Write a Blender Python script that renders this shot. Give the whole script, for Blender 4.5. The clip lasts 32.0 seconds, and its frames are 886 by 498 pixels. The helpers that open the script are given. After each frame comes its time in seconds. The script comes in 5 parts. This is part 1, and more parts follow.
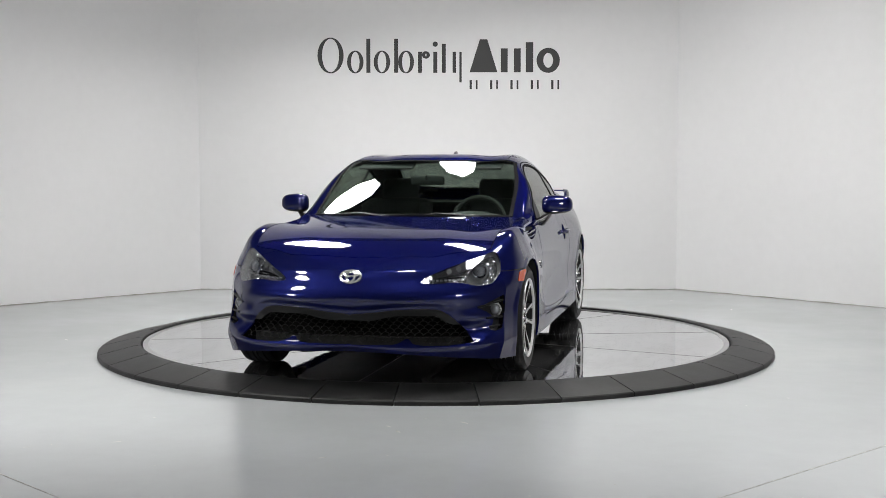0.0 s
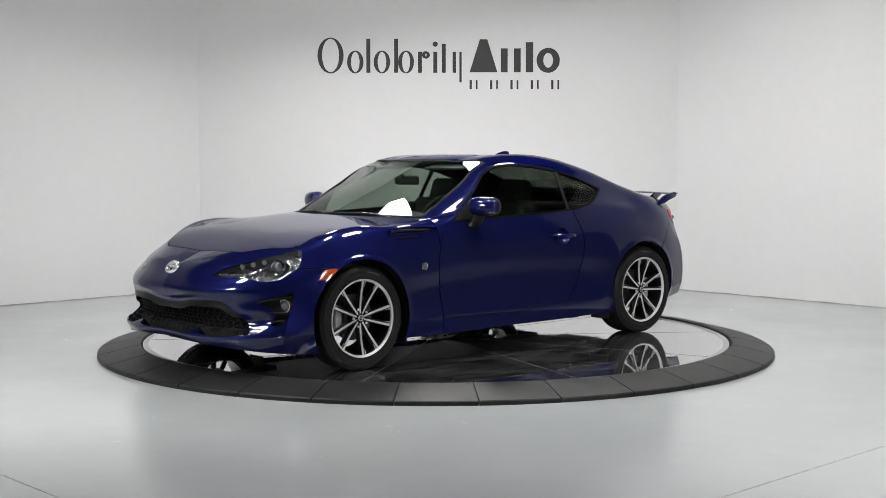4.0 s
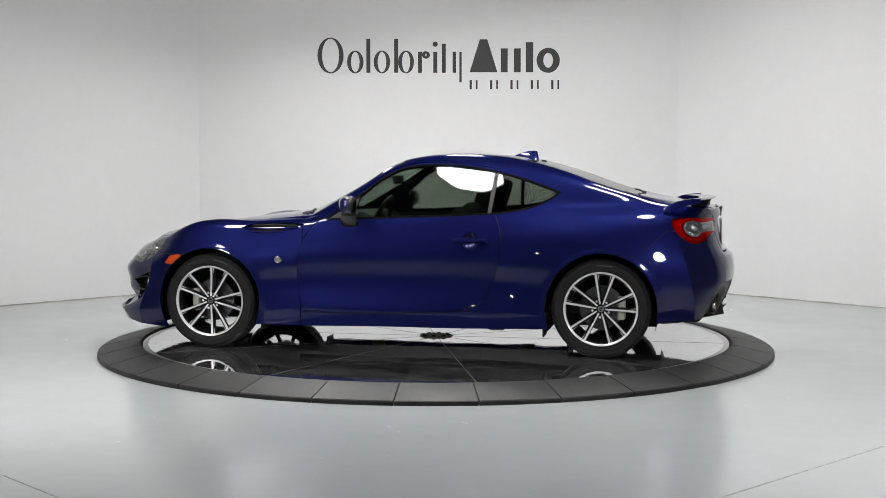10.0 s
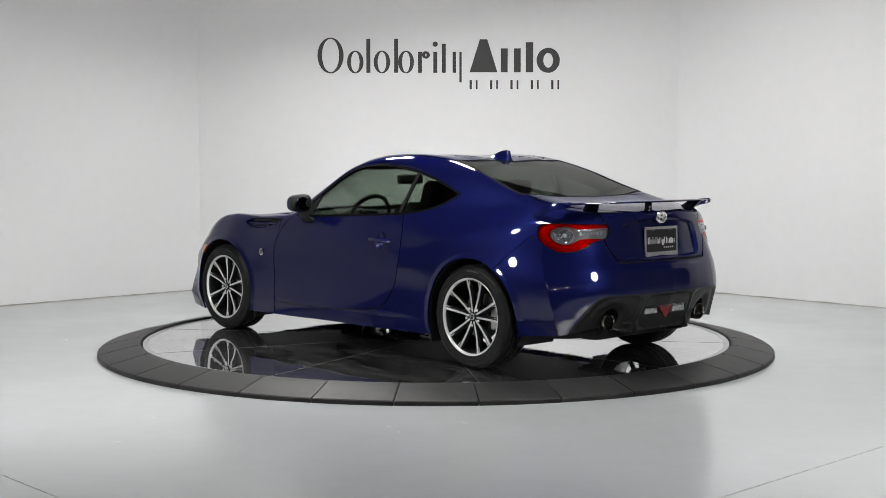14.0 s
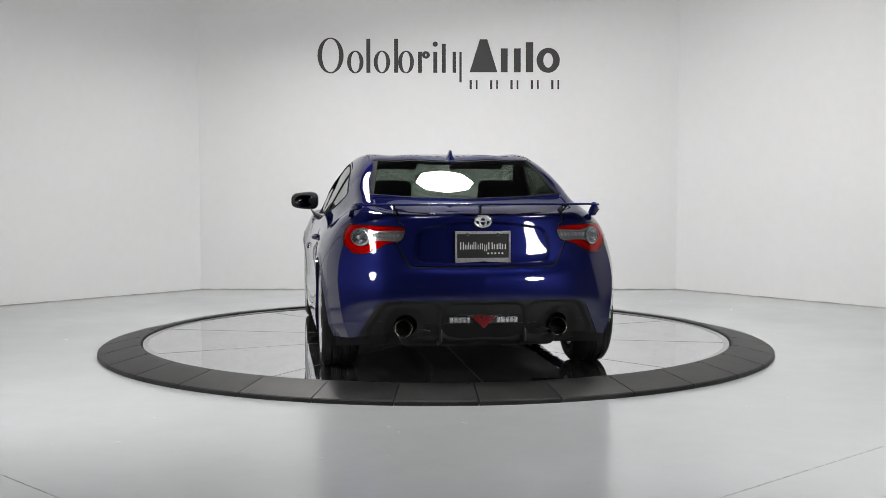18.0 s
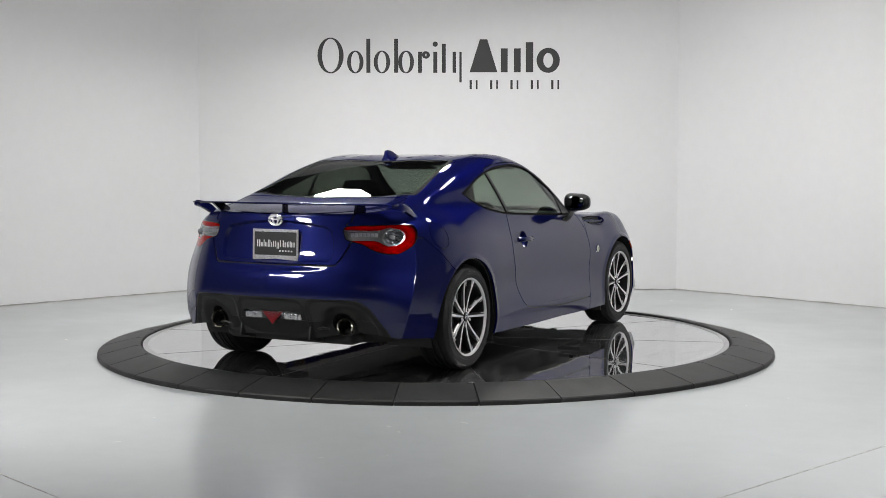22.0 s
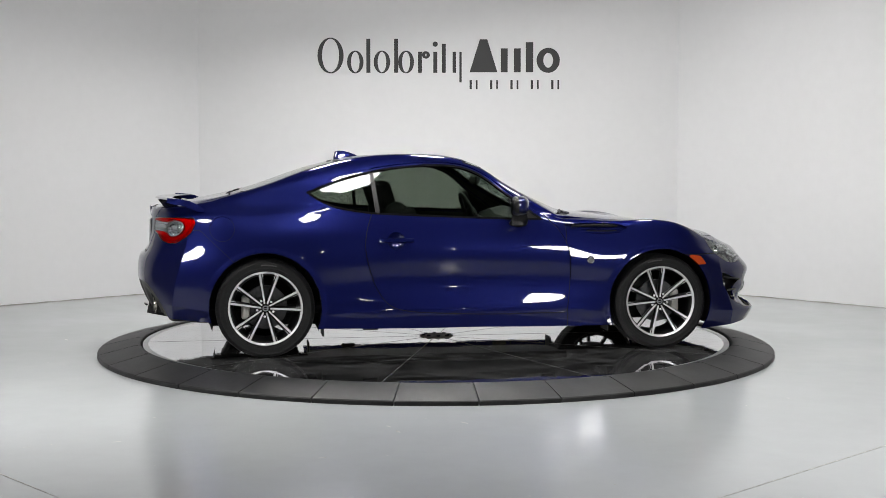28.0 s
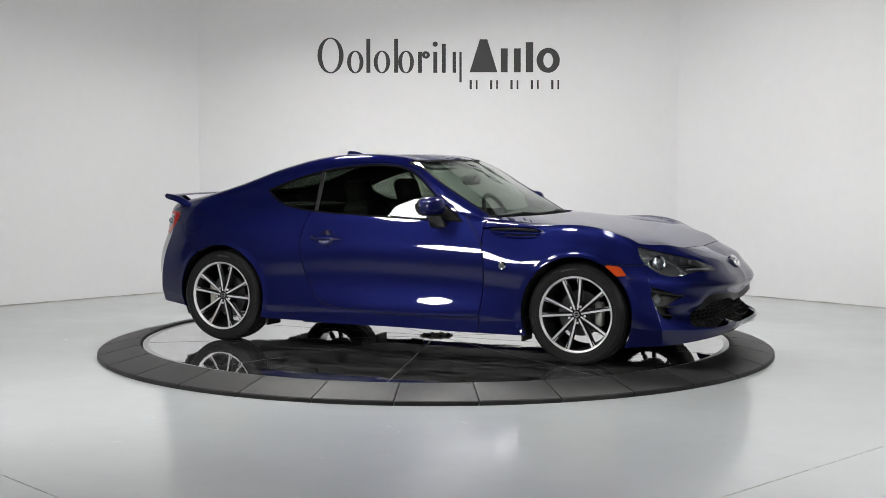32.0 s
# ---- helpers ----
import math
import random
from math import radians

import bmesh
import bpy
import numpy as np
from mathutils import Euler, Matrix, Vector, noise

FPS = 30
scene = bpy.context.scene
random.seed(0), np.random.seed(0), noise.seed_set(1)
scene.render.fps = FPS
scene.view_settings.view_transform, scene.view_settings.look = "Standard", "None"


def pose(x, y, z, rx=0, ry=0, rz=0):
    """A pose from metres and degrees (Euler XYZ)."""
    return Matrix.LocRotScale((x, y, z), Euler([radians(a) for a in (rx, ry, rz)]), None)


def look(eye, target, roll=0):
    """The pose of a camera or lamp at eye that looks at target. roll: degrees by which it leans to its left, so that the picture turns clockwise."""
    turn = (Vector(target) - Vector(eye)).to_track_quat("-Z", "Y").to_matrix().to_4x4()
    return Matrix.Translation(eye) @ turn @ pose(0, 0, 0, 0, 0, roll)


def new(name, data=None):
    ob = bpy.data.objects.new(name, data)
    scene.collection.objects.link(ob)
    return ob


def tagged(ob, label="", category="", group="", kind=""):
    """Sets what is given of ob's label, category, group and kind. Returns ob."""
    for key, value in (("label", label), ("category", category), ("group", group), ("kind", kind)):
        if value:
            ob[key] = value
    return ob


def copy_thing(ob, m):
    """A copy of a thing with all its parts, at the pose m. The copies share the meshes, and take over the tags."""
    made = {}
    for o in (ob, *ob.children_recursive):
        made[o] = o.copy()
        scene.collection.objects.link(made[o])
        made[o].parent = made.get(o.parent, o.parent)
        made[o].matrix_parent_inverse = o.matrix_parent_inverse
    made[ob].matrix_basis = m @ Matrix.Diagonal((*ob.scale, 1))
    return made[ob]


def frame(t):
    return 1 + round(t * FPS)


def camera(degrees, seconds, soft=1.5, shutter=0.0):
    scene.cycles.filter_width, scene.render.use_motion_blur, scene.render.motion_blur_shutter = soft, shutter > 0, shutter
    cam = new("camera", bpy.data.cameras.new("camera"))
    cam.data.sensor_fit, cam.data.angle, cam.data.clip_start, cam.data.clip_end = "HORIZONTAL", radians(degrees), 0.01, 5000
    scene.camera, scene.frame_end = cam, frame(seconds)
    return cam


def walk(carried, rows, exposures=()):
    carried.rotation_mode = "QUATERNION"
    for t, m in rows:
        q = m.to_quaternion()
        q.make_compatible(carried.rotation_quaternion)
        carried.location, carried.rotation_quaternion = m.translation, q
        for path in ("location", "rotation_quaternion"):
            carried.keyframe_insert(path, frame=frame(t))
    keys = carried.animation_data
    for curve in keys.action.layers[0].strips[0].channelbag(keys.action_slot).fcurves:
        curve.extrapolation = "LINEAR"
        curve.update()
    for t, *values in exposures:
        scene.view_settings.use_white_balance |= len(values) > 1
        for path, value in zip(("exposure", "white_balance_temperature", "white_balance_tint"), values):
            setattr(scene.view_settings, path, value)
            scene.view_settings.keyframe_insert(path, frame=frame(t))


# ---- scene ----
# ---- camera ----
FOV, EYE_Y, EYE_Z, TILT, TURN = 37.35, -9.196, 1.241, -3.904, -0.291
cam = camera(FOV, 32.0, soft=0.5)
walk(cam, [(0.0, pose(0, EYE_Y, EYE_Z, 90 + TILT, 0, TURN)), (32.0, pose(0, EYE_Y, EYE_Z, 90 + TILT, 0, TURN))])

# the turntable's angle: the car's heading, degrees at seconds
SPIN_T = (0, 3, 6, 9, 13, 19, 23, 28, 32)
SPIN_A = (-102.84, -129.34, -155.98, -182.57, -218.04, -271.29, -306.86, -350.99, -386.04)
AXIS_X = -0.0675  # the turning axis in the car's own x
FLOOR_Z = -0.064  # the hall floor lies below the turntable's deck

# ---- light ----
world = bpy.data.worlds.new("world")
world.use_nodes = True
world.node_tree.nodes["Background"].inputs[0].default_value = (0.8, 0.85, 0.9, 1)
world.node_tree.nodes["Background"].inputs[1].default_value = 0.02
scene.world = world
scene.view_settings.exposure = 0.25


# ---- materials ----
def material(name, color, rough=0.5, metal=0.0, grain=0.0, grain_size=40.0, bump=0.0, bump_size=200.0, coat=0.0, stain=0.0, stain_size=1.5, spec=0.5, rough_var=0.0, edge=None):
    m = bpy.data.materials.new(name)
    m.use_nodes = True
    nt = m.node_tree
    b = nt.nodes["Principled BSDF"]
    b.inputs["Base Color"].default_value = (*color, 1)
    b.inputs["Roughness"].default_value, b.inputs["Metallic"].default_value = rough, metal
    b.inputs["Coat Weight"].default_value, b.inputs["Coat Roughness"].default_value = coat, 0.02
    b.inputs["Specular IOR Level"].default_value = spec
    if edge:
        b.inputs["Specular Tint"].default_value = (*edge, 1)
    co = nt.nodes.new("ShaderNodeTexCoord")

    def noise_tex(size, detail=4.0):
        n = nt.nodes.new("ShaderNodeTexNoise")
        n.inputs["Scale"].default_value, n.inputs["Detail"].default_value = size, detail
        nt.links.new(co.outputs["Object"], n.inputs["Vector"])
        return n

    if grain or stain:
        last = None
        for amount, size in ((grain, grain_size), (stain, stain_size)):
            if not amount:
                continue
            n = noise_tex(size)
            r = nt.nodes.new("ShaderNodeMapRange")
            r.inputs["From Min"].default_value, r.inputs["From Max"].default_value = 0.3, 0.7
            r.inputs["To Min"].default_value, r.inputs["To Max"].default_value = 1 - amount, 1 + amount
            nt.links.new(n.outputs["Fac"], r.inputs["Value"])
            if last:
                mu = nt.nodes.new("ShaderNodeMath")
                mu.operation = "MULTIPLY"
                nt.links.new(last, mu.inputs[0])
                nt.links.new(r.outputs[0], mu.inputs[1])
                last = mu.outputs[0]
            else:
                last = r.outputs[0]
        mix = nt.nodes.new("ShaderNodeVectorMath")
        mix.operation = "SCALE"
        mix.inputs[0].default_value = color
        nt.links.new(last, mix.inputs["Scale"])
        nt.links.new(mix.outputs[0], b.inputs["Base Color"])
    if rough_var:
        n = noise_tex(stain_size * 1.7)
        r = nt.nodes.new("ShaderNodeMapRange")
        r.inputs["From Min"].default_value, r.inputs["From Max"].default_value = 0.3, 0.7
        r.inputs["To Min"].default_value, r.inputs["To Max"].default_value = max(rough - rough_var, 0.01), rough + rough_var
        nt.links.new(n.outputs["Fac"], r.inputs["Value"])
        nt.links.new(r.outputs[0], b.inputs["Roughness"])
    if bump:
        n = noise_tex(bump_size, 3.0)
        bp = nt.nodes.new("ShaderNodeBump")
        bp.inputs["Strength"].default_value, bp.inputs["Distance"].default_value = bump, 0.002
        nt.links.new(n.outputs["Fac"], bp.inputs["Height"])
        nt.links.new(bp.outputs[0], b.inputs["Normal"])
    return m


def glowing(name, color, strength):
    m = bpy.data.materials.new(name)
    m.use_nodes = True
    b = m.node_tree.nodes["Principled BSDF"]
    b.inputs["Base Color"].default_value = (0.8, 0.8, 0.8, 1)
    b.inputs["Emission Color"].default_value, b.inputs["Emission Strength"].default_value = (*color, 1), strength
    return m


def pane(name, tint, gloss=0.035, rough=0.0):
    """A thin sheet: clear or tinted, glossy by its angle."""
    m = bpy.data.materials.new(name)
    m.use_nodes = True
    nt = m.node_tree
    nt.nodes.remove(nt.nodes["Principled BSDF"])
    tr, gl = nt.nodes.new("ShaderNodeBsdfTransparent"), nt.nodes.new("ShaderNodeBsdfGlossy")
    tr.inputs[0].default_value = (*tint, 1)
    gl.inputs["Roughness"].default_value = rough
    lw, mx = nt.nodes.new("ShaderNodeLayerWeight"), nt.nodes.new("ShaderNodeMixShader")
    lw.inputs[0].default_value = 0.5
    po, sc = nt.nodes.new("ShaderNodeMath"), nt.nodes.new("ShaderNodeMath")
    po.operation, po.inputs[1].default_value = "POWER", 5.0
    sc.operation, sc.inputs[1].default_value, sc.inputs[2].default_value = "MULTIPLY_ADD", 0.95, gloss
    nt.links.new(lw.outputs["Facing"], po.inputs[0])
    nt.links.new(po.outputs[0], sc.inputs[0])
    nt.links.new(sc.outputs[0], mx.inputs[0])
    nt.links.new(tr.outputs[0], mx.inputs[1])
    nt.links.new(gl.outputs[0], mx.inputs[2])
    nt.links.new(mx.outputs[0], nt.nodes["Material Output"].inputs[0])
    return m


PAINT = material("blue_metallic_paint", (0.0066, 0.0092, 0.066), 0.42, 0.66, spec=0.0, edge=(0.10, 0.12, 0.35), coat=1.0, grain=0.10, grain_size=900.0)
GAP = material("dark_gap", (0.006, 0.006, 0.007), 0.8)
BLACK = material("satin_black_plastic", (0.005, 0.005, 0.0055), 0.4, spec=0.28, grain=0.15, grain_size=120, bump=0.05, bump_size=500)
FRIT = material("matt_black_edge", (0.004, 0.004, 0.0042), 0.6, spec=0.03)
GLOSS_BLACK = material("gloss_black_trim", (0.008, 0.008, 0.009), 0.12, coat=0.5)
RUBBER = material("tyre_rubber", (0.0095, 0.0095, 0.010), 0.5, spec=0.2, grain=0.2, grain_size=60, bump=0.1, bump_size=300)
MARK_GREY = material("pale_rubber_mark", (0.07, 0.07, 0.072), 0.6)
INTERIOR = material("dark_cabin_trim", (0.02, 0.02, 0.022), 0.7, grain=0.2, grain_size=90, bump=0.1)
SEAT_CLOTH = material("black_seat_cloth", (0.018, 0.018, 0.02), 0.85, grain=0.25, grain_size=250, bump=0.2, bump_size=600)
CHROME = material("chrome", (0.75, 0.76, 0.78), 0.07, 1.0)
ALLOY = material("machined_alloy", (0.66, 0.66, 0.67), 0.32, 0.45, grain=0.08, grain_size=150)
ALLOY_BLACK = material("black_alloy_paint", (0.006, 0.006, 0.0065), 0.3, spec=0.3, coat=0.25)
STEEL = material("brake_steel", (0.12, 0.12, 0.125), 0.35, 0.85, grain=0.2, grain_size=50)
EXHAUST = material("heat_browned_steel", (0.52, 0.49, 0.44), 0.22, 1.0, grain=0.2, grain_size=30)
GLASS = pane("tinted_glass", (0.585, 0.62, 0.58))
SCREEN_GLASS = pane("windscreen_glass", (0.84, 0.90, 0.86))
REAR_GLASS = pane("rear_glass", (0.50, 0.53, 0.50))
LENS = pane("clear_lens", (0.93, 0.94, 0.95))
RED_LENS = pane("red_lens", (0.85, 0.05, 0.055), 0.045)
GUIDE = material("pale_light_guide", (0.72, 0.42, 0.42), 0.25, coat=0.5)
RED_SOLID = material("red_triangle", (0.16, 0.003, 0.006), 0.08, coat=1.0)
RED_BACK = material("red_reflector", (0.55, 0.012, 0.018), 0.38, 0.6, grain=0.45, grain_size=55, bump=0.5, bump_size=70)
APRON_BLACK = material("apron_black", (0.008, 0.008, 0.0083), 0.45, spec=0.35, grain=0.15, grain_size=120, bump=0.05, bump_size=500)
AMBER = material("amber_lens", (0.42, 0.052, 0.010), 0.15, coat=1.0)
REFLECTOR = material("lamp_reflector", (0.86, 0.86, 0.88), 0.2, 0.85)
SILVER = material("satin_silver", (0.74, 0.74, 0.76), 0.28, 0.4)
EMBLEM = material("bright_emblem", (0.86, 0.86, 0.88), 0.22, 0.8)
LAMP_DARK = material("lamp_housing", (0.17, 0.17, 0.175), 0.3, coat=0.5)
LAMP_GREY = material("lamp_grey", (0.16, 0.16, 0.165), 0.4, 0.6)
FACETED = material("faceted_reflector", (0.62, 0.62, 0.64), 0.16, 0.9)


def facets(m, size, depth):
    """Small flat mirror cells at many angles."""
    nt = m.node_tree
    co, vo, bp = nt.nodes.new("ShaderNodeTexCoord"), nt.nodes.new("ShaderNodeTexVoronoi"), nt.nodes.new("ShaderNodeBump")
    vo.inputs["Scale"].default_value = size
    bp.inputs["Strength"].default_value, bp.inputs["Distance"].default_value = 1.0, depth
    nt.links.new(co.outputs["Object"], vo.inputs["Vector"])
    nt.links.new(vo.outputs["Distance"], bp.inputs["Height"])
    nt.links.new(bp.outputs[0], nt.nodes["Principled BSDF"].inputs["Normal"])


facets(FACETED, 55.0, 0.012)
LENS_BALL = material("lamp_ball", (0.20, 0.21, 0.23), 0.05, 0.4, coat=1.0)
DIODE = material("lamp_diode", (0.32, 0.33, 0.35), 0.3, 0.3)
# near black: the shade deep in the grille opening is put into this colour
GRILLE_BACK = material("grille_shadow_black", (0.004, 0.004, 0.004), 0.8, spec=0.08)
MESH_BLACK = material("grille_mesh_black", (0.008, 0.008, 0.008), 0.5, spec=0.2)
UNDER = material("underbody_black", (0.006, 0.006, 0.006), 0.7, grain=0.3, grain_size=25)
CALIPER = material("grey_caliper", (0.52, 0.51, 0.48), 0.45, 0.2, grain=0.1)
MIRROR = material("mirror_silver", (0.16, 0.17, 0.18), 0.02, 1.0)
PLATE_FRAME = material("plate_frame", (0.50, 0.50, 0.51), 0.28, 0.7, grain=0.4, grain_size=180)
PLATE_BLACK = material("plate_black", (0.012, 0.012, 0.013), 0.35)
WHITE_PLASTIC = material("white_plastic", (0.75, 0.75, 0.75), 0.4)
WALL = material("white_painted_wall", (0.78, 0.78, 0.79), 0.55, stain=0.025, stain_size=0.5, grain=0.01, grain_size=12, bump=0.05, bump_size=60)
FLOOR = material("grey_epoxy_floor", (0.445, 0.462, 0.476), 0.15, stain=0.03, stain_size=0.6, grain=0.015, grain_size=8, rough_var=0.04)
GREY_WALL = material("grey_hall_wall", (0.30, 0.30, 0.305), 0.8, stain=0.1)
DARK_WALL = material("dark_hall_wall", (0.06, 0.06, 0.065), 0.8, stain=0.1)
CEILING = material("dark_ceiling", (0.05, 0.05, 0.055), 0.8, stain=0.1)
RAMP = material("black_rubber_ramp", (0.015, 0.015, 0.0155), 0.48, spec=0.35, grain=0.2, grain_size=30, stain=0.35, stain_size=5, bump=0.15, bump_size=250)
DECK = material("polished_deck", (0.64, 0.645, 0.66), 0.028, 1.0, stain=0.06, stain_size=2.4, rough_var=0.015, bump=0.35, bump_size=5.0)


def smears(m, lo, hi, stretch):
    """Wiped dust streaks on a polished metal: the metal shows less where the film is thick."""
    nt = m.node_tree
    co, mp, n, r = (nt.nodes.new("ShaderNode" + k) for k in ("TexCoord", "Mapping", "TexNoise", "MapRange"))
    mp.inputs["Scale"].default_value = stretch
    n.inputs["Scale"].default_value, n.inputs["Detail"].default_value, n.inputs["Distortion"].default_value = 2.6, 9.0, 2.2
    r.inputs["From Min"].default_value, r.inputs["From Max"].default_value = 0.40, 0.68
    r.inputs["To Min"].default_value, r.inputs["To Max"].default_value = hi, lo
    nt.links.new(co.outputs["Object"], mp.inputs["Vector"])
    nt.links.new(mp.outputs[0], n.inputs["Vector"])
    nt.links.new(n.outputs["Fac"], r.inputs["Value"])
    nt.links.new(r.outputs[0], nt.nodes["Principled BSDF"].inputs["Metallic"])


smears(DECK, 0.90, 0.995, (1.0, 2.6, 1.0))
HUB_PLATE = material("pale_hub_plate", (0.55, 0.52, 0.46), 0.5, grain=0.2, grain_size=30)
DECK_RIM = material("brushed_deck_rim", (0.55, 0.55, 0.56), 0.3, 1.0)
def piece_tone(m, lo, hi):
    """Each piece a little lighter or darker."""
    nt = m.node_tree
    b = nt.nodes["Principled BSDF"]
    src = b.inputs["Base Color"].links[0].from_socket
    info, r, v = nt.nodes.new("ShaderNodeObjectInfo"), nt.nodes.new("ShaderNodeMapRange"), nt.nodes.new("ShaderNodeVectorMath")
    r.inputs["To Min"].default_value, r.inputs["To Max"].default_value = lo, hi
    v.operation = "SCALE"
    nt.links.new(info.outputs["Random"], r.inputs["Value"])
    nt.links.new(src, v.inputs[0])
    nt.links.new(r.outputs[0], v.inputs["Scale"])
    nt.links.new(v.outputs[0], b.inputs["Base Color"])


piece_tone(RAMP, 0.75, 1.3)
DECK_JOINT = material("deck_joint", (0.10, 0.10, 0.10), 0.5, 0.5)
BEAM = material("dark_steel", (0.03, 0.03, 0.032), 0.5, 0.6)
JOINT = material("floor_joint_grey", (0.30, 0.30, 0.29), 0.8, grain=0.3, grain_size=20)
SEALANT = material("wall_foot_sealant", (0.30, 0.29, 0.27), 0.8, grain=0.3, grain_size=14)
SOFTBOX = glowing("softbox_diffuser", (1.0, 0.985, 0.96), 60.0)
SOFTBOX_DIM = glowing("softbox_diffuser_low", (1.0, 0.985, 0.96), 40.0)
SOFTBOX_SHELL = material("black_fabric", (0.015, 0.015, 0.015), 0.9)
SPOT = glowing("hall_lamp_glow", (1.0, 0.96, 0.88), 60.0)
SIGN = material("black_wall_lettering", (0.02, 0.02, 0.022), 0.5)


# ---- building helpers ----
def link_mesh(name, verts, faces, mat, parent=None, label="", smooth=True, normals=None):
    me = bpy.data.meshes.new(name)
    me.from_pydata([tuple(map(float, v)) for v in verts], [], [tuple(map(int, f)) for f in faces])
    if smooth:
        me.polygons.foreach_set("use_smooth", [True] * len(me.polygons))
    if mat:
        me.materials.append(mat)
    me.update()
    if normals is not None:
        me.normals_split_custom_set_from_vertices([tuple(map(float, n)) for n in normals])
    ob = new(name, me)
    if parent:
        ob.parent = parent
    if label:
        ob["label"] = label
    return ob


def part(name, bm, mat, parent=None, label="", smooth=False, sharp=35):
    me = bpy.data.meshes.new(name)
    bmesh.ops.recalc_face_normals(bm, faces=bm.faces)
    bm.to_mesh(me)
    bm.free()
    me.materials.append(mat)
    if smooth:
        me.polygons.foreach_set("use_smooth", [True] * len(me.polygons))
        me.set_sharp_from_angle(angle=radians(sharp))
    ob = new(name, me)
    if parent:
        ob.parent = parent
    if label:
        ob["label"] = label
    return ob


def box(sx, sy, sz, at=(0, 0, 0), bevel=0.0, turn=None, seg=2):
    bm = bmesh.new()
    bmesh.ops.create_cube(bm, size=1.0, matrix=Matrix.Diagonal((sx, sy, sz, 1)))
    if bevel:
        bmesh.ops.bevel(bm, geom=bm.edges[:], offset=bevel, segments=seg, affect="EDGES", profile=0.5)
    bmesh.ops.transform(bm, matrix=Matrix.Translation(at) @ (turn or Matrix.Identity(4)), verts=bm.verts)
    return bm


def lathe(profile, n=48, axis="y", closed=False):
    """Turn (radius, height) pairs about an axis."""
    bm = bmesh.new()
    rings = []
    for r, h in profile:
        ring = []
        for i in range(n):
            a = 2 * math.pi * i / n
            c, s = r * math.cos(a), r * math.sin(a)
            ring.append(bm.verts.new((c, h, s) if axis == "y" else (h, c, s) if axis == "x" else (c, s, h)))
        rings.append(ring)
    pairs = list(zip(rings, rings[1:])) + ([(rings[-1], rings[0])] if closed else [])
    for a, b in pairs:
        for i in range(n):
            bm.faces.new((a[i], a[(i + 1) % n], b[(i + 1) % n], b[i]))
    if not closed:
        for ring, (r, h) in ((rings[0], profile[0]), (rings[-1], profile[-1])):
            if r > 1e-4:
                bm.faces.new(ring)
    bmesh.ops.remove_doubles(bm, verts=bm.verts, dist=1e-5)
    return bm


def prism(outline, h0, h1, bevel=0.0):
    """An upright slab on a plan outline of (x, y)."""
    bm = bmesh.new()
    lo = [bm.verts.new((x, y, h0)) for x, y in outline]
    hi = [bm.verts.new((x, y, h1)) for x, y in outline]
    n = len(outline)
    bm.faces.new(lo)
    top = bm.faces.new(hi)
    for i in range(n):
        bm.faces.new((lo[i], lo[(i + 1) % n], hi[(i + 1) % n], hi[i]))
    if bevel:
        bmesh.ops.bevel(bm, geom=list(top.edges), offset=bevel, segments=2, affect="EDGES", profile=0.5)
    return bm


def merge(*parts):
    bm = bmesh.new()
    for p in parts:
        me = bpy.data.meshes.new("tmp")
        p.to_mesh(me)
        p.free()
        bm.from_mesh(me)
        bpy.data.meshes.remove(me)
    return bm


def tube(path, radius, n=10, closed=False):
    """A round bar along a path of points."""
    bm = bmesh.new()
    pts = [Vector(p) for p in path]
    rings = []
    for i, p in enumerate(pts):
        a = pts[i - 1] if i or closed else p
        b = pts[(i + 1) % len(pts)] if i + 1 < len(pts) or closed else p
        q = (b - a).to_track_quat("Z", "Y")
        rings.append([bm.verts.new(p + q @ Vector((radius * math.cos(2 * math.pi * k / n), radius * math.sin(2 * math.pi * k / n), 0))) for k in range(n)])
    for a, b in list(zip(rings, rings[1:])) + ([(rings[-1], rings[0])] if closed else []):
        for k in range(n):
            bm.faces.new((a[k], a[(k + 1) % n], b[(k + 1) % n], b[k]))
    if not closed:
        bm.faces.new(rings[0])
        bm.faces.new(rings[-1])
    return bm


def empty(name):
    return new(name)


# ---- hall ----
# the white cove stands open towards the camera, in a larger dark hall
COVE = [(-6.4, -0.02), (-2.37, 3.95), (2.41, 3.93), (6.2, -0.18)]
HALL = [(-8.0, 4.6), (8.0, 4.6), (8.0, -14.0), (-8.0, -14.0)]
WALL_H, ROOF_H = 3.7, 6.2


def wall(name, a, b, z0, z1, mat, label, thick=0.18):
    a, b = Vector((*a, 0)), Vector((*b, 0))
    d = (b - a).normalized()
    out = Vector((-d.y, d.x, 0)) * thick
    q = [a, b, b + out + d * thick * 0.41, a + out - d * thick * 0.41]
    return tagged(part(name, prism([(p.x, p.y) for p in q], z0, z1), mat), label, "wall", kind="structure")


for nm, k in (("wall_northwest", 0), ("wall_north", 1), ("wall_northeast", 2)):
    wall(nm, COVE[k], COVE[k + 1], FLOOR_Z - 0.1, WALL_H, WALL, "plain white painted studio wall, faintly scuffed")
for nm, k in (("wall_back", 0), ("wall_east", 1), ("wall_south", 2), ("wall_west", 3)):
    wall(nm, HALL[k], HALL[(k + 1) % 4], FLOOR_Z - 0.2, ROOF_H, GREY_WALL if k % 2 else DARK_WALL, "plain grey wall of the hall round the studio" if k % 2 else "dark wall of the hall round the studio")
floor = part("floor", prism([(x * 1.01, y * 1.01) for x, y in HALL], FLOOR_Z - 0.2, FLOOR_Z), FLOOR)
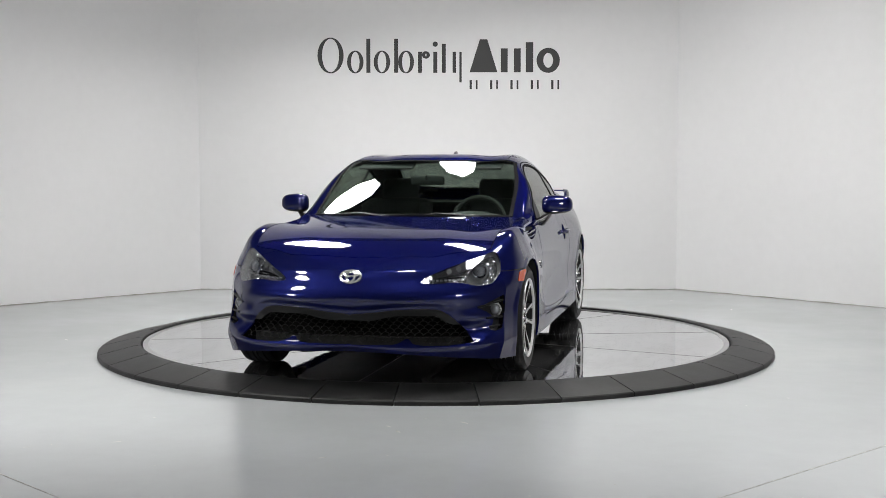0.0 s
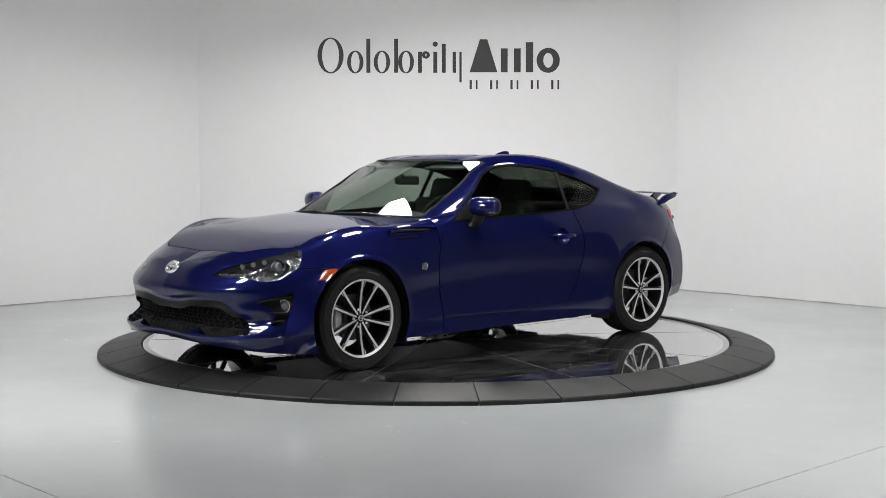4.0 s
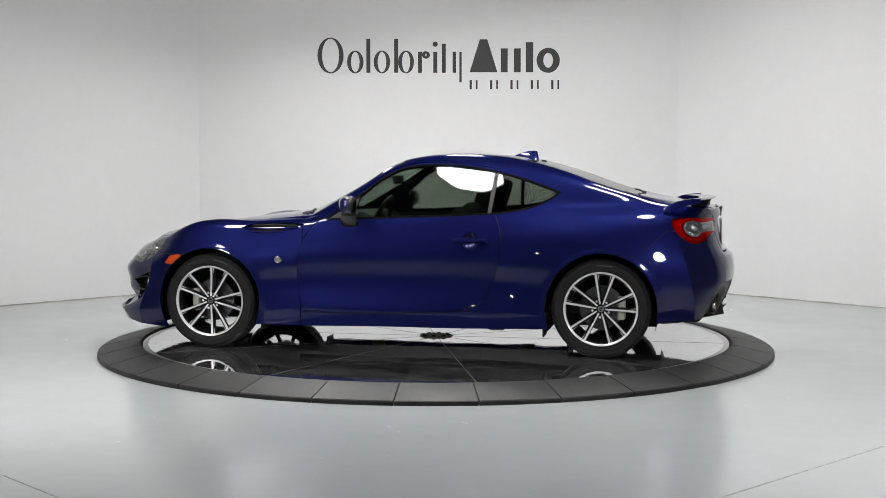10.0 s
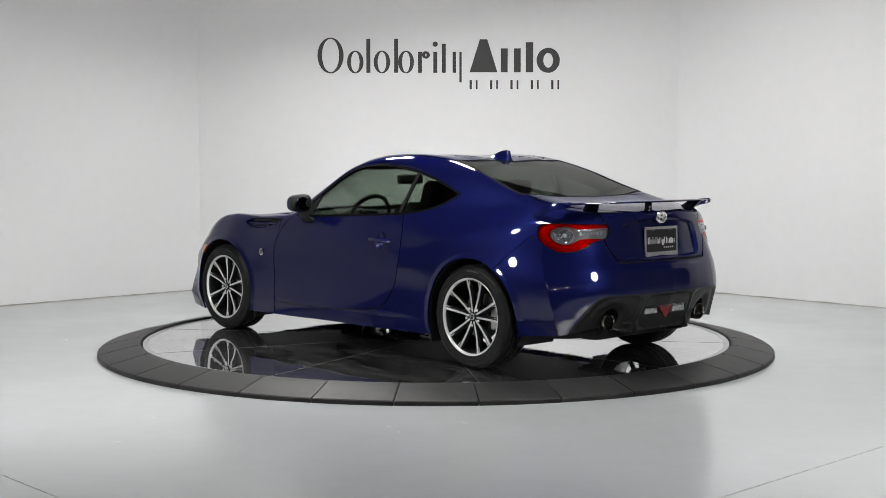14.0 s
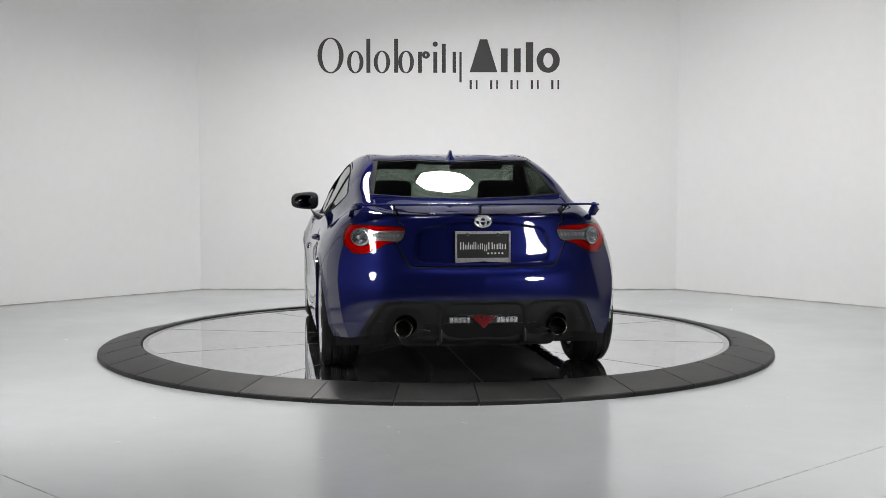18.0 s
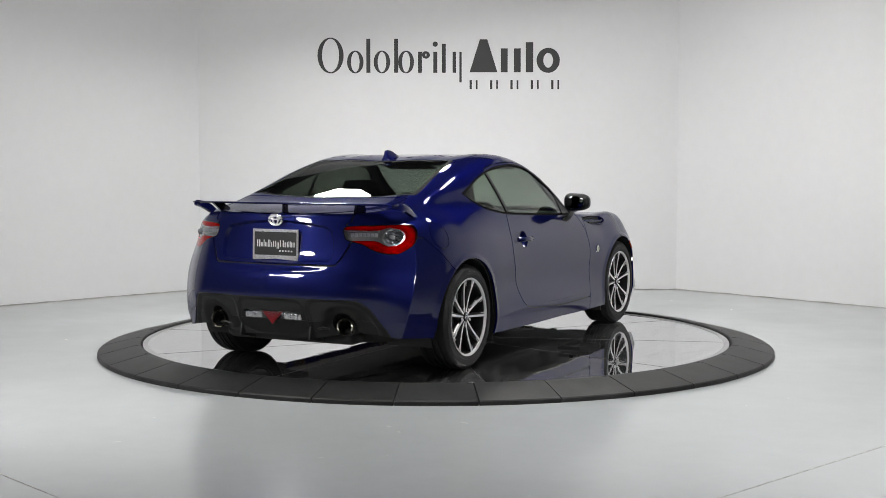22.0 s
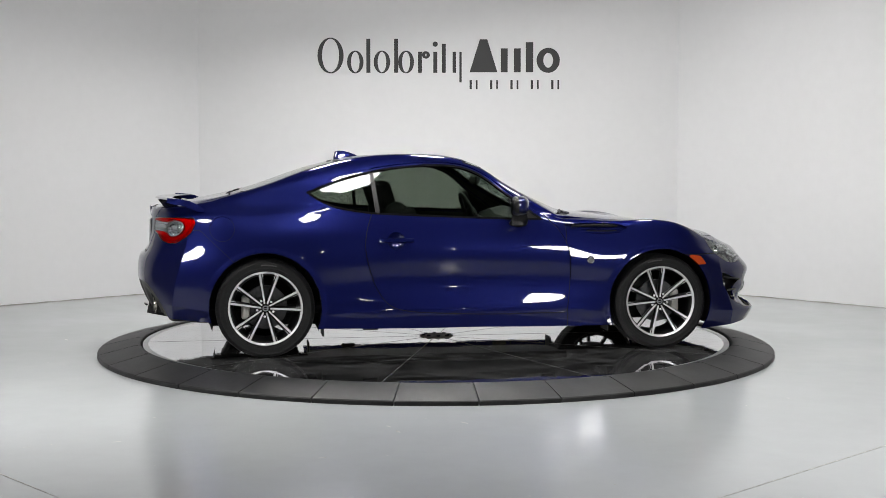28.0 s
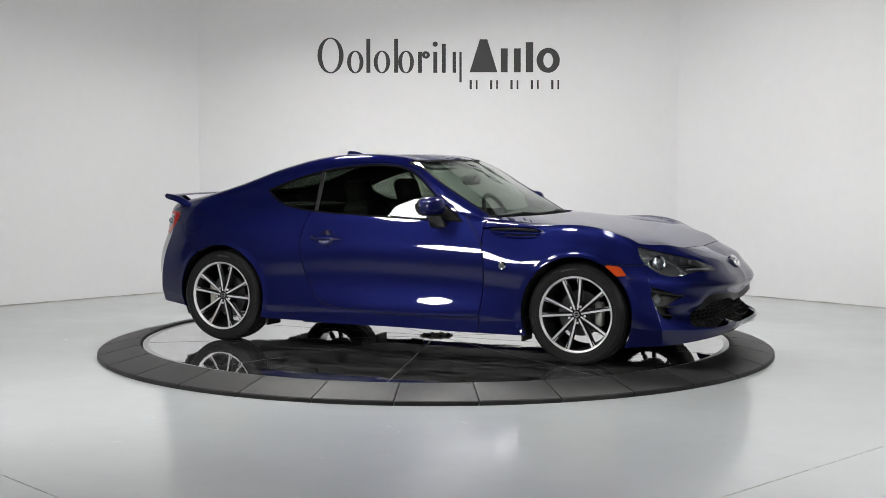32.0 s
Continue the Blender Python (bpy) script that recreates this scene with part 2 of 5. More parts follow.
tagged(floor, "glossy light grey epoxy floor with faint scuffs", "floor", kind="structure")
tagged(part("ceiling", prism([(x * 1.01, y * 1.01) for x, y in HALL], ROOF_H, ROOF_H + 0.2), CEILING), "dark open hall ceiling", "ceiling", kind="structure")
for k in range(6):
    truss = part("roof_beam", box(16.0, 0.16, 0.30, (0, 3.6 - 3.0 * k, ROOF_H - 0.25), 0.01), BEAM)
    tagged(truss, "dark steel beam under the hall ceiling", "beam", "roof beams", "structure")

# hairline joints in the floor and the scuffed foot of the walls
for a, b in (((-1.20, -4.48), (-3.2, -2.30)), ((0.90, -4.40), (3.1, -2.28))):
    a, b = Vector((*a, 0)), Vector((*b, 0))
    ob = part("floor_joint", box((b - a).length, 0.006, 0.0016, bevel=0.0005), JOINT)
    ob.matrix_world = pose((a.x + b.x) / 2, (a.y + b.y) / 2, FLOOR_Z + 0.0006, 0, 0, math.degrees(math.atan2(b.y - a.y, b.x - a.x)))
    tagged(ob, kind="structure")


def wall_seam(a, b):
    """The dark sealant line where floor and wall meet."""
    a, b = Vector((*a, 0)), Vector((*b, 0))
    d = (b - a).normalized()
    inward = Vector((d.y, -d.x, 0))
    bm = bmesh.new()
    n = 60
    rng = random.Random(round(a.x * 100))
    rows = []
    for k in range(n + 1):
        p = a.lerp(b, k / n)
        w = 0.006 + 0.006 * rng.random()
        rows.append((bm.verts.new((*(p + inward * w).xy, FLOOR_Z + 0.001)), bm.verts.new((*(p + inward * 0.001).xy, FLOOR_Z + 0.004 + 0.006 * rng.random())), bm.verts.new((*(p + inward * 0.0005).xy, FLOOR_Z + 0.001))))
    for p, q in zip(rows, rows[1:]):
        bm.faces.new((p[0], q[0], q[1], p[1]))
        bm.faces.new((p[1], q[1], q[2], p[2]))
    return bm


for k in range(3):
    tagged(part("trim", wall_seam(COVE[k], COVE[k + 1]), SEALANT), "thin grey sealant line along the foot of the wall", "trim", kind="structure")

specks = bmesh.new()
rng = random.Random(7)
for k in range(90):
    x, y = rng.uniform(-4.2, 4.2), rng.uniform(-4.4, 3.6)
    if math.hypot(x, y) < 2.4 or abs(x) > 2.2 + (3.7 - y) * 0.9:
        continue
    r, a0 = rng.uniform(0.003, 0.010), rng.random() * 6
    stretch = rng.choice((1, 1, 3.5))
    vs = [specks.verts.new((x + r * stretch * math.cos(a0) * math.cos(a) - r * math.sin(a0) * math.sin(a), y + r * stretch * math.sin(a0) * math.cos(a) + r * math.cos(a0) * math.sin(a), FLOOR_Z + 0.0012)) for a in [math.pi / 3 * i for i in range(6)]]
    specks.faces.new(vs)
tagged(part("floor_specks", specks, JOINT), "small dark scuffs and specks on the grey floor", "scuffs", kind="stuff")

# ---- lamps: octagonal softboxes, seen only as reflections ----
def octagon(r, k=8):
    return [(r * math.cos(math.pi / 8 + 2 * math.pi * i / k), r * math.sin(math.pi / 8 + 2 * math.pi * i / k)) for i in range(k)]


def softbox(place, aim, r, stand, glow):
    thing = empty("softbox")
    tagged(thing, "lit octagonal studio softbox " + ("on a black stand" if stand else "hung from the ceiling"), "studio light", "studio softboxes")
    thing.location = place
    m = look((0, 0, 0), Vector(aim) - Vector(place))
    face = part("diffuser", prism(octagon(r), -0.006, 0.0), glow, thing, "glowing white diffuser")
    face.matrix_local = m
    shell = bmesh.new()
    lo = [shell.verts.new((x, y, 0.0005)) for x, y in octagon(r * 1.015)]
    hi = [shell.verts.new((x, y, 0.30)) for x, y in octagon(r * 0.25)]
    for i in range(8):
        shell.faces.new((lo[i], lo[(i + 1) % 8], hi[(i + 1) % 8], hi[i]))
    shell.faces.new(hi)
    part("shell", shell, SOFTBOX_SHELL, thing, "black fabric shell").matrix_local = m
    if stand:
        part("pole", tube([(0, 0, -place[2] + FLOOR_Z), (0, 0, -0.05)], 0.018, 10), BEAM, thing).location = m.to_3x3() @ Vector((0, 0, 0.22))
        for k in range(3):
            a = 2 * math.pi * k / 3
            q = m.to_3x3() @ Vector((0, 0, 0.22))
            part("leg", tube([(q.x, q.y, -place[2] + FLOOR_Z + 0.5), (q.x + 0.45 * math.cos(a), q.y + 0.45 * math.sin(a), -place[2] + FLOOR_Z + 0.012)], 0.012, 8), BEAM, thing)
    else:
        part("drop_rod", tube([(0, 0, 0.28), (0, 0, ROOF_H - place[2])], 0.012, 8), BEAM, thing)
    return thing


SOFTBOXES = (
    ((0.16, 1.66, 3.25), (0.7, 0.8, 0.0), 0.28, False, SOFTBOX),
    ((-1.26, 1.76, 3.25), (-0.8, 0.6, 0.0), 0.31, False, SOFTBOX),
    ((-0.34, -1.78, 3.30), (0.0, -0.6, 0.0), 0.34, False, SOFTBOX_DIM),
    ((1.52, -1.42, 3.30), (0.6, -0.4, 0.0), 0.345, False, SOFTBOX_DIM),
    ((-2.50, -2.20, 3.30), (-0.6, -0.4, 0.0), 0.33, False, SOFTBOX_DIM),
    ((2.05, 0.65, 3.30), (2.3, 0.7, 0.0), 0.30, False, SOFTBOX_DIM),
    ((2.45, -4.50, 1.60), (0.0, 0.0, 0.6), 0.34, True, SOFTBOX_DIM),
    ((-2.90, -3.30, 1.60), (0.0, 0.0, 0.6), 0.31, True, SOFTBOX_DIM),
)
for at, aim, r, stand, glow in SOFTBOXES:
    softbox(at, aim, r, stand, glow)
# small lamps far behind the camera
for k in range(7):
    lamp = part("wall_lamp", lathe([(0.0, 0.0), (0.045, 0.004), (0.06, 0.02), (0.0, 0.03)], 20, "y"), SPOT, None, smooth=True)
    lamp.matrix_world = pose(-4.8 + 1.6 * k, -13.97, 2.3 + 0.25 * (k % 2), 0, 0, 0)
    tagged(lamp, "small round lit lamp on the dark hall wall", "lamp", "hall wall lamps")

# ---- wall sign: the dealer's mark as plain shapes ----
sign = empty("wall_sign")
tagged(sign, "flat black dealer sign of plain shapes on the white wall", "sign")
SIGN_Y, SIGN_SLOPE = 3.9401, -0.00418


def sign_at(px, pz):
    """Sign plan units to the wall: 0..427 across, 0..92 down."""
    return (-1.181 + px * 2.404 / 426.0, 2.444 - pz * 0.3415 / 61.0)


def flat(outline):
    bm = bmesh.new()
    f = [bm.verts.new((x, SIGN_Y + SIGN_SLOPE * x - 0.006, z)) for x, z in outline]
    b = [bm.verts.new((x, SIGN_Y + SIGN_SLOPE * x + 0.004, z)) for x, z in outline]
    n = len(outline)
    bm.faces.new(f), bm.faces.new(b)
    for i in range(n):
        bm.faces.new((f[i], f[(i + 1) % n], b[(i + 1) % n], b[i]))
    return bm


def bar(x0, x1, z0, z1, lean=0.0):
    return flat([sign_at(x0 + lean, z0), sign_at(x1 + lean, z0), sign_at(x1, z1), sign_at(x0, z1)])


def ring_mark(x0, x1, z0, z1, heavy, light):
    """A plain upright oval ring, heavy at its sides and thin above and below."""
    cx, cz, rx, rz = (x0 + x1) / 2, (z0 + z1) / 2, (x1 - x0) / 2, (z1 - z0) / 2
    bm = bmesh.new()
    n, rows = 40, []
    for k in range(n):
        c, q = math.cos(2 * math.pi * k / n), math.sin(2 * math.pi * k / n)
        rows.append([bm.verts.new((x, SIGN_Y + SIGN_SLOPE * x + dy, z)) for (x, z), dy in ((sign_at(cx + rx * c, cz + rz * q), -0.006), (sign_at(cx + (rx - heavy) * c, cz + (rz - light) * q), -0.006), (sign_at(cx + (rx - heavy) * c, cz + (rz - light) * q), 0.004), (sign_at(cx + rx * c, cz + rz * q), 0.004))])
    for k in range(n):
        p, q = rows[k], rows[(k + 1) % n]
        for i in range(4):
            bm.faces.new((p[i], q[i], q[(i + 1) % 4], p[(i + 1) % 4]))
    return bm


# each mark of the sign is a plain bar, ring or wedge of its height and weight
SIGN_SHAPES = [ring_mark(0, 46, -1, 62, 8, 2), ring_mark(52, 81, 22, 62, 7, 2), bar(86, 93, 1, 61), ring_mark(99, 128, 22, 62, 7, 2), bar(135, 142, 1, 61), ring_mark(142, 170, 22, 62, 7, 2), bar(177, 184, 24, 61), ring_mark(184, 198, 23, 36, 6, 4), bar(204, 211, 24, 61), ring_mark(203, 212, 6, 15, 4.4, 4.4), bar(219, 226, 10, 61), bar(238, 244, 24, 61), bar(250, 254, 24, 78)]
SIGN_SHAPES += [flat([sign_at(286, 2), sign_at(299, 2), sign_at(317, 60), sign_at(268, 60)]), bar(323, 335, 18, 60), bar(346, 358, 18, 60), bar(367, 380, 7, 60), ring_mark(386, 427, 17, 61, 12, 9)]
SIGN_SHAPES += [bar(268 + 36 * k, 272 + 36 * k, 74, 90) for k in range(5)] + [bar(279 + 36 * k, 282 + 36 * k, 74, 90) for k in range(5)]
for bm in SIGN_SHAPES:
    part("mark", bm, SIGN, sign)

# ---- turntable ----
R_DECK, R_LIP, R_OUT, RAMPS = 2.022, 2.034, 2.318, 32
turntable = empty("turntable")
tagged(turntable, "round polished turntable deck, mirror bright and smeared", "turntable")
part("deck", lathe([(0.0, 0.0), (1.985, 0.0), (1.985, -0.06), (0.0, -0.06)], 128, "z"), DECK, turntable)
part("rim", lathe([(1.986, -0.06), (1.986, 0.002), (R_DECK, 0.002), (R_DECK, -0.06)], 128, "z", True), DECK_RIM, turntable, "lighter brushed metal rim")

ring = empty("turntable_ring")
tagged(ring, "black rubber ramp ring of wedge segments round the turntable", "ramp")


def ramp_segment():
    """One wedge of the ring, centred on the x axis."""
    bm = bmesh.new()
    half = math.pi / RAMPS - 0.0016
    prof = [(R_LIP, FLOOR_Z + 0.002), (R_LIP, 0.008), (R_LIP + 0.006, 0.014), (R_LIP + 0.05, 0.015), (R_OUT - 0.006, FLOOR_Z + 0.027), (R_OUT, FLOOR_Z + 0.021), (R_OUT, FLOOR_Z)]
    n, rings = 5, []
    for k in range(n + 1):
        a = -half + 2 * half * k / n
        rings.append([bm.verts.new((r * math.cos(a), r * math.sin(a), z)) for r, z in prof])
    for a, b in zip(rings, rings[1:]):
        for i in range(7):
            bm.faces.new((a[i], a[(i + 1) % 7], b[(i + 1) % 7], b[i]))
    bm.faces.new(rings[0]), bm.faces.new(rings[-1])
    return bm


first_ramp = part("ramp", ramp_segment(), RAMP, ring, smooth=True, sharp=20)
bolt_mesh = part("bolt_recess", lathe([(0.0, 0.0152), (0.010, 0.0155), (0.013, 0.0150)], 12, "z"), GAP, ring)
for k in range(RAMPS):
    a = 360.0 / RAMPS * (k + 0.5) - 90 + 180.0 / RAMPS
    if k:
        ob = new("ramp", first_ramp.data)
        ob.parent = ring
        bo = new("bolt_recess", bolt_mesh.data)
        bo.parent = ring
    else:
        ob, bo = first_ramp, bolt_mesh
    ob.matrix_local = pose(0, 0, 0, 0, 0, a)
    bo.matrix_local = pose(0, 0, 0, 0, 0, a + 180.0 / RAMPS - 0.7) @ pose(R_LIP + 0.035, 0, 0)

# deck details: ten seams and a hub plate with bolts
for k in range(10):
    part("deck_seam", box(1.86, 0.004, 0.0012, (1.05, 0, 0.0002)), DECK_JOINT, turntable).matrix_local = pose(0, 0, 0, 0, 0, 36 * k)
hub_plate = part("hub_plate", lathe([(0.0, 0.007), (0.108, 0.007), (0.116, 0.004), (0.116, 0.0)], 40, "z"), HUB_PLATE, turntable, "small round bolted hub plate", smooth=True)
for k in range(8):
    part("bolt", lathe([(0.0, 0.014), (0.013, 0.014), (0.014, 0.003)], 6, "z"), BEAM, hub_plate).matrix_local = pose(0.092 * math.cos(k * math.pi / 4), 0.092 * math.sin(k * math.pi / 4), 0)

# ---- the car's skin: a spline net on the left half ----
# stations run from the nose's middle round the corner, along the side and round to the tail's middle;
# rows run from the lower edge up the flank and over the roof to the middle line
NET = {
    "lower_x": (2.09, 2.09, 1.99, 1.8, 1.6, 1.285, 0.93, 0.72, 0.5, 0.1, -0.35, -0.7, -1, -1.285, -1.6, -1.86, -1.96, -2.005, -2.02),
    "lower_y": (0, 0.35, 0.605, 0.785, 0.832, 0.82, 0.868, 0.872, 0.874, 0.874, 0.876, 0.876, 0.872, 0.836, 0.81, 0.735, 0.52, 0.27, 0),
    "lower_z": (0.2, 0.19, 0.168, 0.142, 0.128, 0.16, 0.165, 0.165, 0.165, 0.17, 0.17, 0.175, 0.18, 0.19, 0.22, 0.242, 0.262, 0.235, 0.237),
    "sill_x": (2.12, 2.11, 2.02, 1.805, 1.6, 1.285, 0.93, 0.72, 0.5, 0.1, -0.35, -0.7, -1, -1.285, -1.6, -1.862, -1.99, -2.05, -2.07),
    "sill_y": (0, 0.35, 0.615, 0.812, 0.857, 0.86, 0.874, 0.877, 0.881, 0.883, 0.884, 0.882, 0.88, 0.861, 0.84, 0.765, 0.54, 0.28, 0),
    "sill_z": (0.235, 0.23, 0.235, 0.24, 0.25, 0.26, 0.25, 0.275, 0.285, 0.29, 0.29, 0.28, 0.26, 0.27, 0.29, 0.33, 0.34, 0.33, 0.33),
    "low_x": (2.075, 2.06, 1.955, 1.745, 1.6, 1.285, 0.93, 0.72, 0.5, 0.1, -0.35, -0.7, -1, -1.285, -1.6, -1.84, -2.03, -2.095, -2.115),
    "low_y": (0, 0.35, 0.615, 0.8, 0.86, 0.888, 0.873, 0.86, 0.851, 0.848, 0.852, 0.863, 0.878, 0.883, 0.857, 0.787, 0.55, 0.28, 0),
    "low_z": (0.40, 0.40, 0.41, 0.42, 0.43, 0.45, 0.44, 0.45, 0.455, 0.46, 0.46, 0.455, 0.44, 0.46, 0.46, 0.47, 0.47, 0.47, 0.47),
    "mid_x": (2.105, 2.08, 1.965, 1.715, 1.6, 1.285, 0.93, 0.72, 0.5, 0.1, -0.35, -0.7, -1, -1.285, -1.6, -1.805, -2.012, -2.085, -2.105),
    "mid_y": (0, 0.35, 0.605, 0.8, 0.847, 0.887, 0.875, 0.866, 0.86, 0.857, 0.861, 0.87, 0.88, 0.881, 0.852, 0.792, 0.55, 0.28, 0),
    "mid_z": (0.5, 0.5, 0.515, 0.55, 0.58, 0.62, 0.60, 0.59, 0.58, 0.58, 0.58, 0.60, 0.62, 0.64, 0.62, 0.60, 0.6, 0.6, 0.602),
    "high_x": (2.05, 2.01, 1.9, 1.72, 1.58, 1.285, 0.93, 0.72, 0.5, 0.1, -0.35, -0.7, -1, -1.285, -1.6, -1.765, -1.972, -2.036, -2.05),
    "high_y": (0, 0.35, 0.585, 0.73, 0.812, 0.855, 0.84, 0.842, 0.844, 0.8455, 0.848, 0.852, 0.855, 0.848, 0.817, 0.765, 0.54, 0.28, 0),
    "high_z": (0.582, 0.585, 0.598, 0.63, 0.67, 0.72, 0.72, 0.72, 0.72, 0.72, 0.72, 0.74, 0.76, 0.77, 0.76, 0.74, 0.71, 0.678, 0.67),
    "belt_x": (2.0, 1.965, 1.835, 1.67, 1.53, 1.285, 0.93, 0.68, 0.45, 0.10, -0.35, -0.70, -1.0, -1.285, -1.60, -1.785, -1.925, -2, -2.015),
    "belt_y": (0, 0.33, 0.545, 0.685, 0.745, 0.776, 0.788, 0.793, 0.798, 0.801, 0.802, 0.786, 0.768, 0.768, 0.752, 0.69, 0.52, 0.27, 0),
    "belt_z": (0.622, 0.641, 0.666, 0.712, 0.78, 0.842, 0.83, 0.838, 0.847, 0.85, 0.875, 0.9, 0.905, 0.885, 0.885, 0.88, 0.9, 0.915, 0.92),
    "glass_x": (2.0, 1.93, 1.80, 1.66, 1.50, 1.285, 0.93, 0.63, 0.36, 0.10, -0.35, -0.70, -1.0, -1.285, -1.60, -1.82, -1.95, -1.985, -2.015),
    "glass_y": (0, 0.25, 0.45, 0.58, 0.65, 0.69, 0.72, 0.745, 0.765, 0.764, 0.765, 0.755, 0.724, 0.698, 0.68, 0.6, 0.42, 0.22, 0),
    "glass_z": (0.622, 0.663, 0.708, 0.752, 0.796, 0.836, 0.848, 0.862, 0.925, 0.92, 0.945, 0.96, 0.959, 0.944, 0.945, 0.93, 0.925, 0.925, 0.92),
    "rail_x": (2.0, 1.90, 1.75, 1.62, 1.48, 1.285, 0.93, 0.625, 0.33, 0.08, -0.35, -0.70, -1.0, -1.285, -1.60, -1.80, -1.93, -1.985, -2.015),
    "rail_y": (0, 0.17, 0.32, 0.42, 0.49, 0.55, 0.62, 0.7, 0.685, 0.638, 0.606, 0.606, 0.614, 0.622, 0.575, 0.48, 0.32, 0.17, 0),
    "rail_z": (0.622, 0.676, 0.73, 0.771, 0.8, 0.823, 0.86, 0.878, 1.04, 1.165, 1.218, 1.192, 1.136, 1.055, 0.987, 0.955, 0.94, 0.93, 0.92),
    "roof_x": (2.0, 1.87, 1.72, 1.59, 1.46, 1.285, 0.93, 0.752, 0.415, 0.055, -0.35, -0.70, -1.0, -1.285, -1.60, -1.80, -1.92, -1.985, -2.015),
    "roof_y": (0, 0.09, 0.17, 0.23, 0.27, 0.30, 0.32, 0.335, 0.335, 0.33, 0.33, 0.33, 0.33, 0.33, 0.31, 0.25, 0.17, 0.09, 0),
    "roof_z": (0.622, 0.683, 0.736, 0.778, 0.804, 0.828, 0.87, 0.882, 1.043, 1.236, 1.27, 1.256, 1.18, 1.078, 0.994, 0.965, 0.945, 0.932, 0.92),
    "crown_x": (2.0, 1.85, 1.70, 1.58, 1.45, 1.285, 0.93, 0.79, 0.45, 0.05, -0.35, -0.70, -1.0, -1.285, -1.60, -1.79, -1.91, -1.985, -2.015),
    "crown_y": (0,) * 19,
    "crown_z": (0.622, 0.685, 0.739, 0.779, 0.805, 0.828, 0.875, 0.882, 1.048, 1.251, 1.274, 1.25, 1.184, 1.088, 0.992, 0.97, 0.95, 0.935, 0.92),
}
ROWS = ("lower", "sill", "low", "mid", "high", "belt", "glass", "rail", "roof", "crown")
# how sharply each row turns at the corners of the bumpers and at the foot of the windscreen
CREASES = {3: (0.7, 0.8, 0.9, 0.9, 0.4, 0, 0, 0, 0, 0), 7: (0, 0, 0, 0, 0, 0, 1, 1, 1, 1), 15: (0.8, 0.9, 0.9, 0.9, 0.6, 0, 0, 0, 0, 0)}
CREASE_ROWS = (1,)


def spline(net, knots, at, creases, keep=1.0):
    """Cubic through net[k] at knots, along its first axis; creased knots keep two tangents."""
    n = len(knots)
    sec = [(net[k + 1] - net[k]) / (knots[k + 1] - knots[k]) for k in range(n - 1)]
    lt, rt = [], []
    for k in range(n):
        if k == 0 or k == n - 1:
            a = sec[0] if k == 0 else sec[-1]
            lt.append(a), rt.append(a)
        elif k in creases:
            h0, h1 = knots[k] - knots[k - 1], knots[k + 1] - knots[k]
            a = (sec[k - 1] * h1 + sec[k] * h0) / (h0 + h1)
            w = np.array(creases[k])[:, None] if creases[k] is not None else keep
            lt.append(a + w * (sec[k - 1] - a)), rt.append(a + w * (sec[k] - a))
        else:
            h0, h1 = knots[k] - knots[k - 1], knots[k + 1] - knots[k]
            a = (sec[k - 1] * h1 + sec[k] * h0) / (h0 + h1)
            lt.append(a), rt.append(a)
    out = []
    for u in at:
        k = min(max(int(np.searchsorted(knots, u, "right")) - 1, 0), n - 2)
        h = knots[k + 1] - knots[k]
        s = (u - knots[k]) / h
        out.append((2 * s**3 - 3 * s**2 + 1) * net[k] + (s**3 - 2 * s**2 + s) * h * rt[k] + (-2 * s**3 + 3 * s**2) * net[k + 1] + (s**3 - s**2) * h * lt[k + 1])
    return np.array(out)


def skin(nu=330, nv=168):
    net = np.array([[[NET[r + "_" + a][j] for a in "xyz"] for r in ROWS] for j in range(19)])
    ku = np.concatenate([[0], np.cumsum(np.linalg.norm(np.diff(net[:, 3], axis=0), axis=1))])
    kv = np.concatenate([[0], np.cumsum(np.linalg.norm(np.diff(net, axis=1), axis=2)[3:16].mean(axis=0))])
    u = np.unique(np.concatenate([np.linspace(0, ku[-1], nu), [ku[c] for c in CREASES]]))
    v = np.unique(np.concatenate([np.linspace(0, kv[-1], nv), [kv[c] for c in CREASE_ROWS]]))
    a = spline(net, ku, u, CREASES)
    g = spline(np.swapaxes(a, 0, 1), kv, v, {c: None for c in CREASE_ROWS}, 0.6)
    g = np.swapaxes(g, 0, 1)
    g[0, :, 1] = g[-1, :, 1] = g[:, -1, 1] = 0
    g[:, :, 1] = np.maximum(g[:, :, 1], 0)
    nu, nv = len(u), len(v)
    du, dv = np.gradient(g, axis=0), np.gradient(g, axis=1)
    # one-sided at the middle line, by reflection
    nrm = np.cross(du, dv)
    nrm /= np.linalg.norm(nrm, axis=2, keepdims=True) + 1e-12
    for edge in ((0, slice(None)), (-1, slice(None)), (slice(None), -1)):
        e = nrm[edge]
        e[:, 1] = 0
        nrm[edge] = e / (np.linalg.norm(e, axis=1, keepdims=True) + 1e-9)
    V = g.reshape(-1, 3)
    N = nrm.reshape(-1, 3)
    UV = np.stack(np.meshgrid(u, v, indexing="ij"), 2).reshape(-1, 2)
    F = []
    for i in range(nu - 1):
        for j in range(nv - 1):
            F.append((i * nv + j, (i + 1) * nv + j, (i + 1) * nv + j + 1, i * nv + j + 1))
    flip = np.mean(N[(UV[:, 1] > kv[2]) & (UV[:, 1] < kv[4]) & (np.abs(V[:, 0]) < 0.6)][:, 1]) < 0
    if flip:
        N = -N
        F = [f[::-1] for f in F]
    return {"V": V, "N": N, "UV": UV, "F": F}, ku, kv


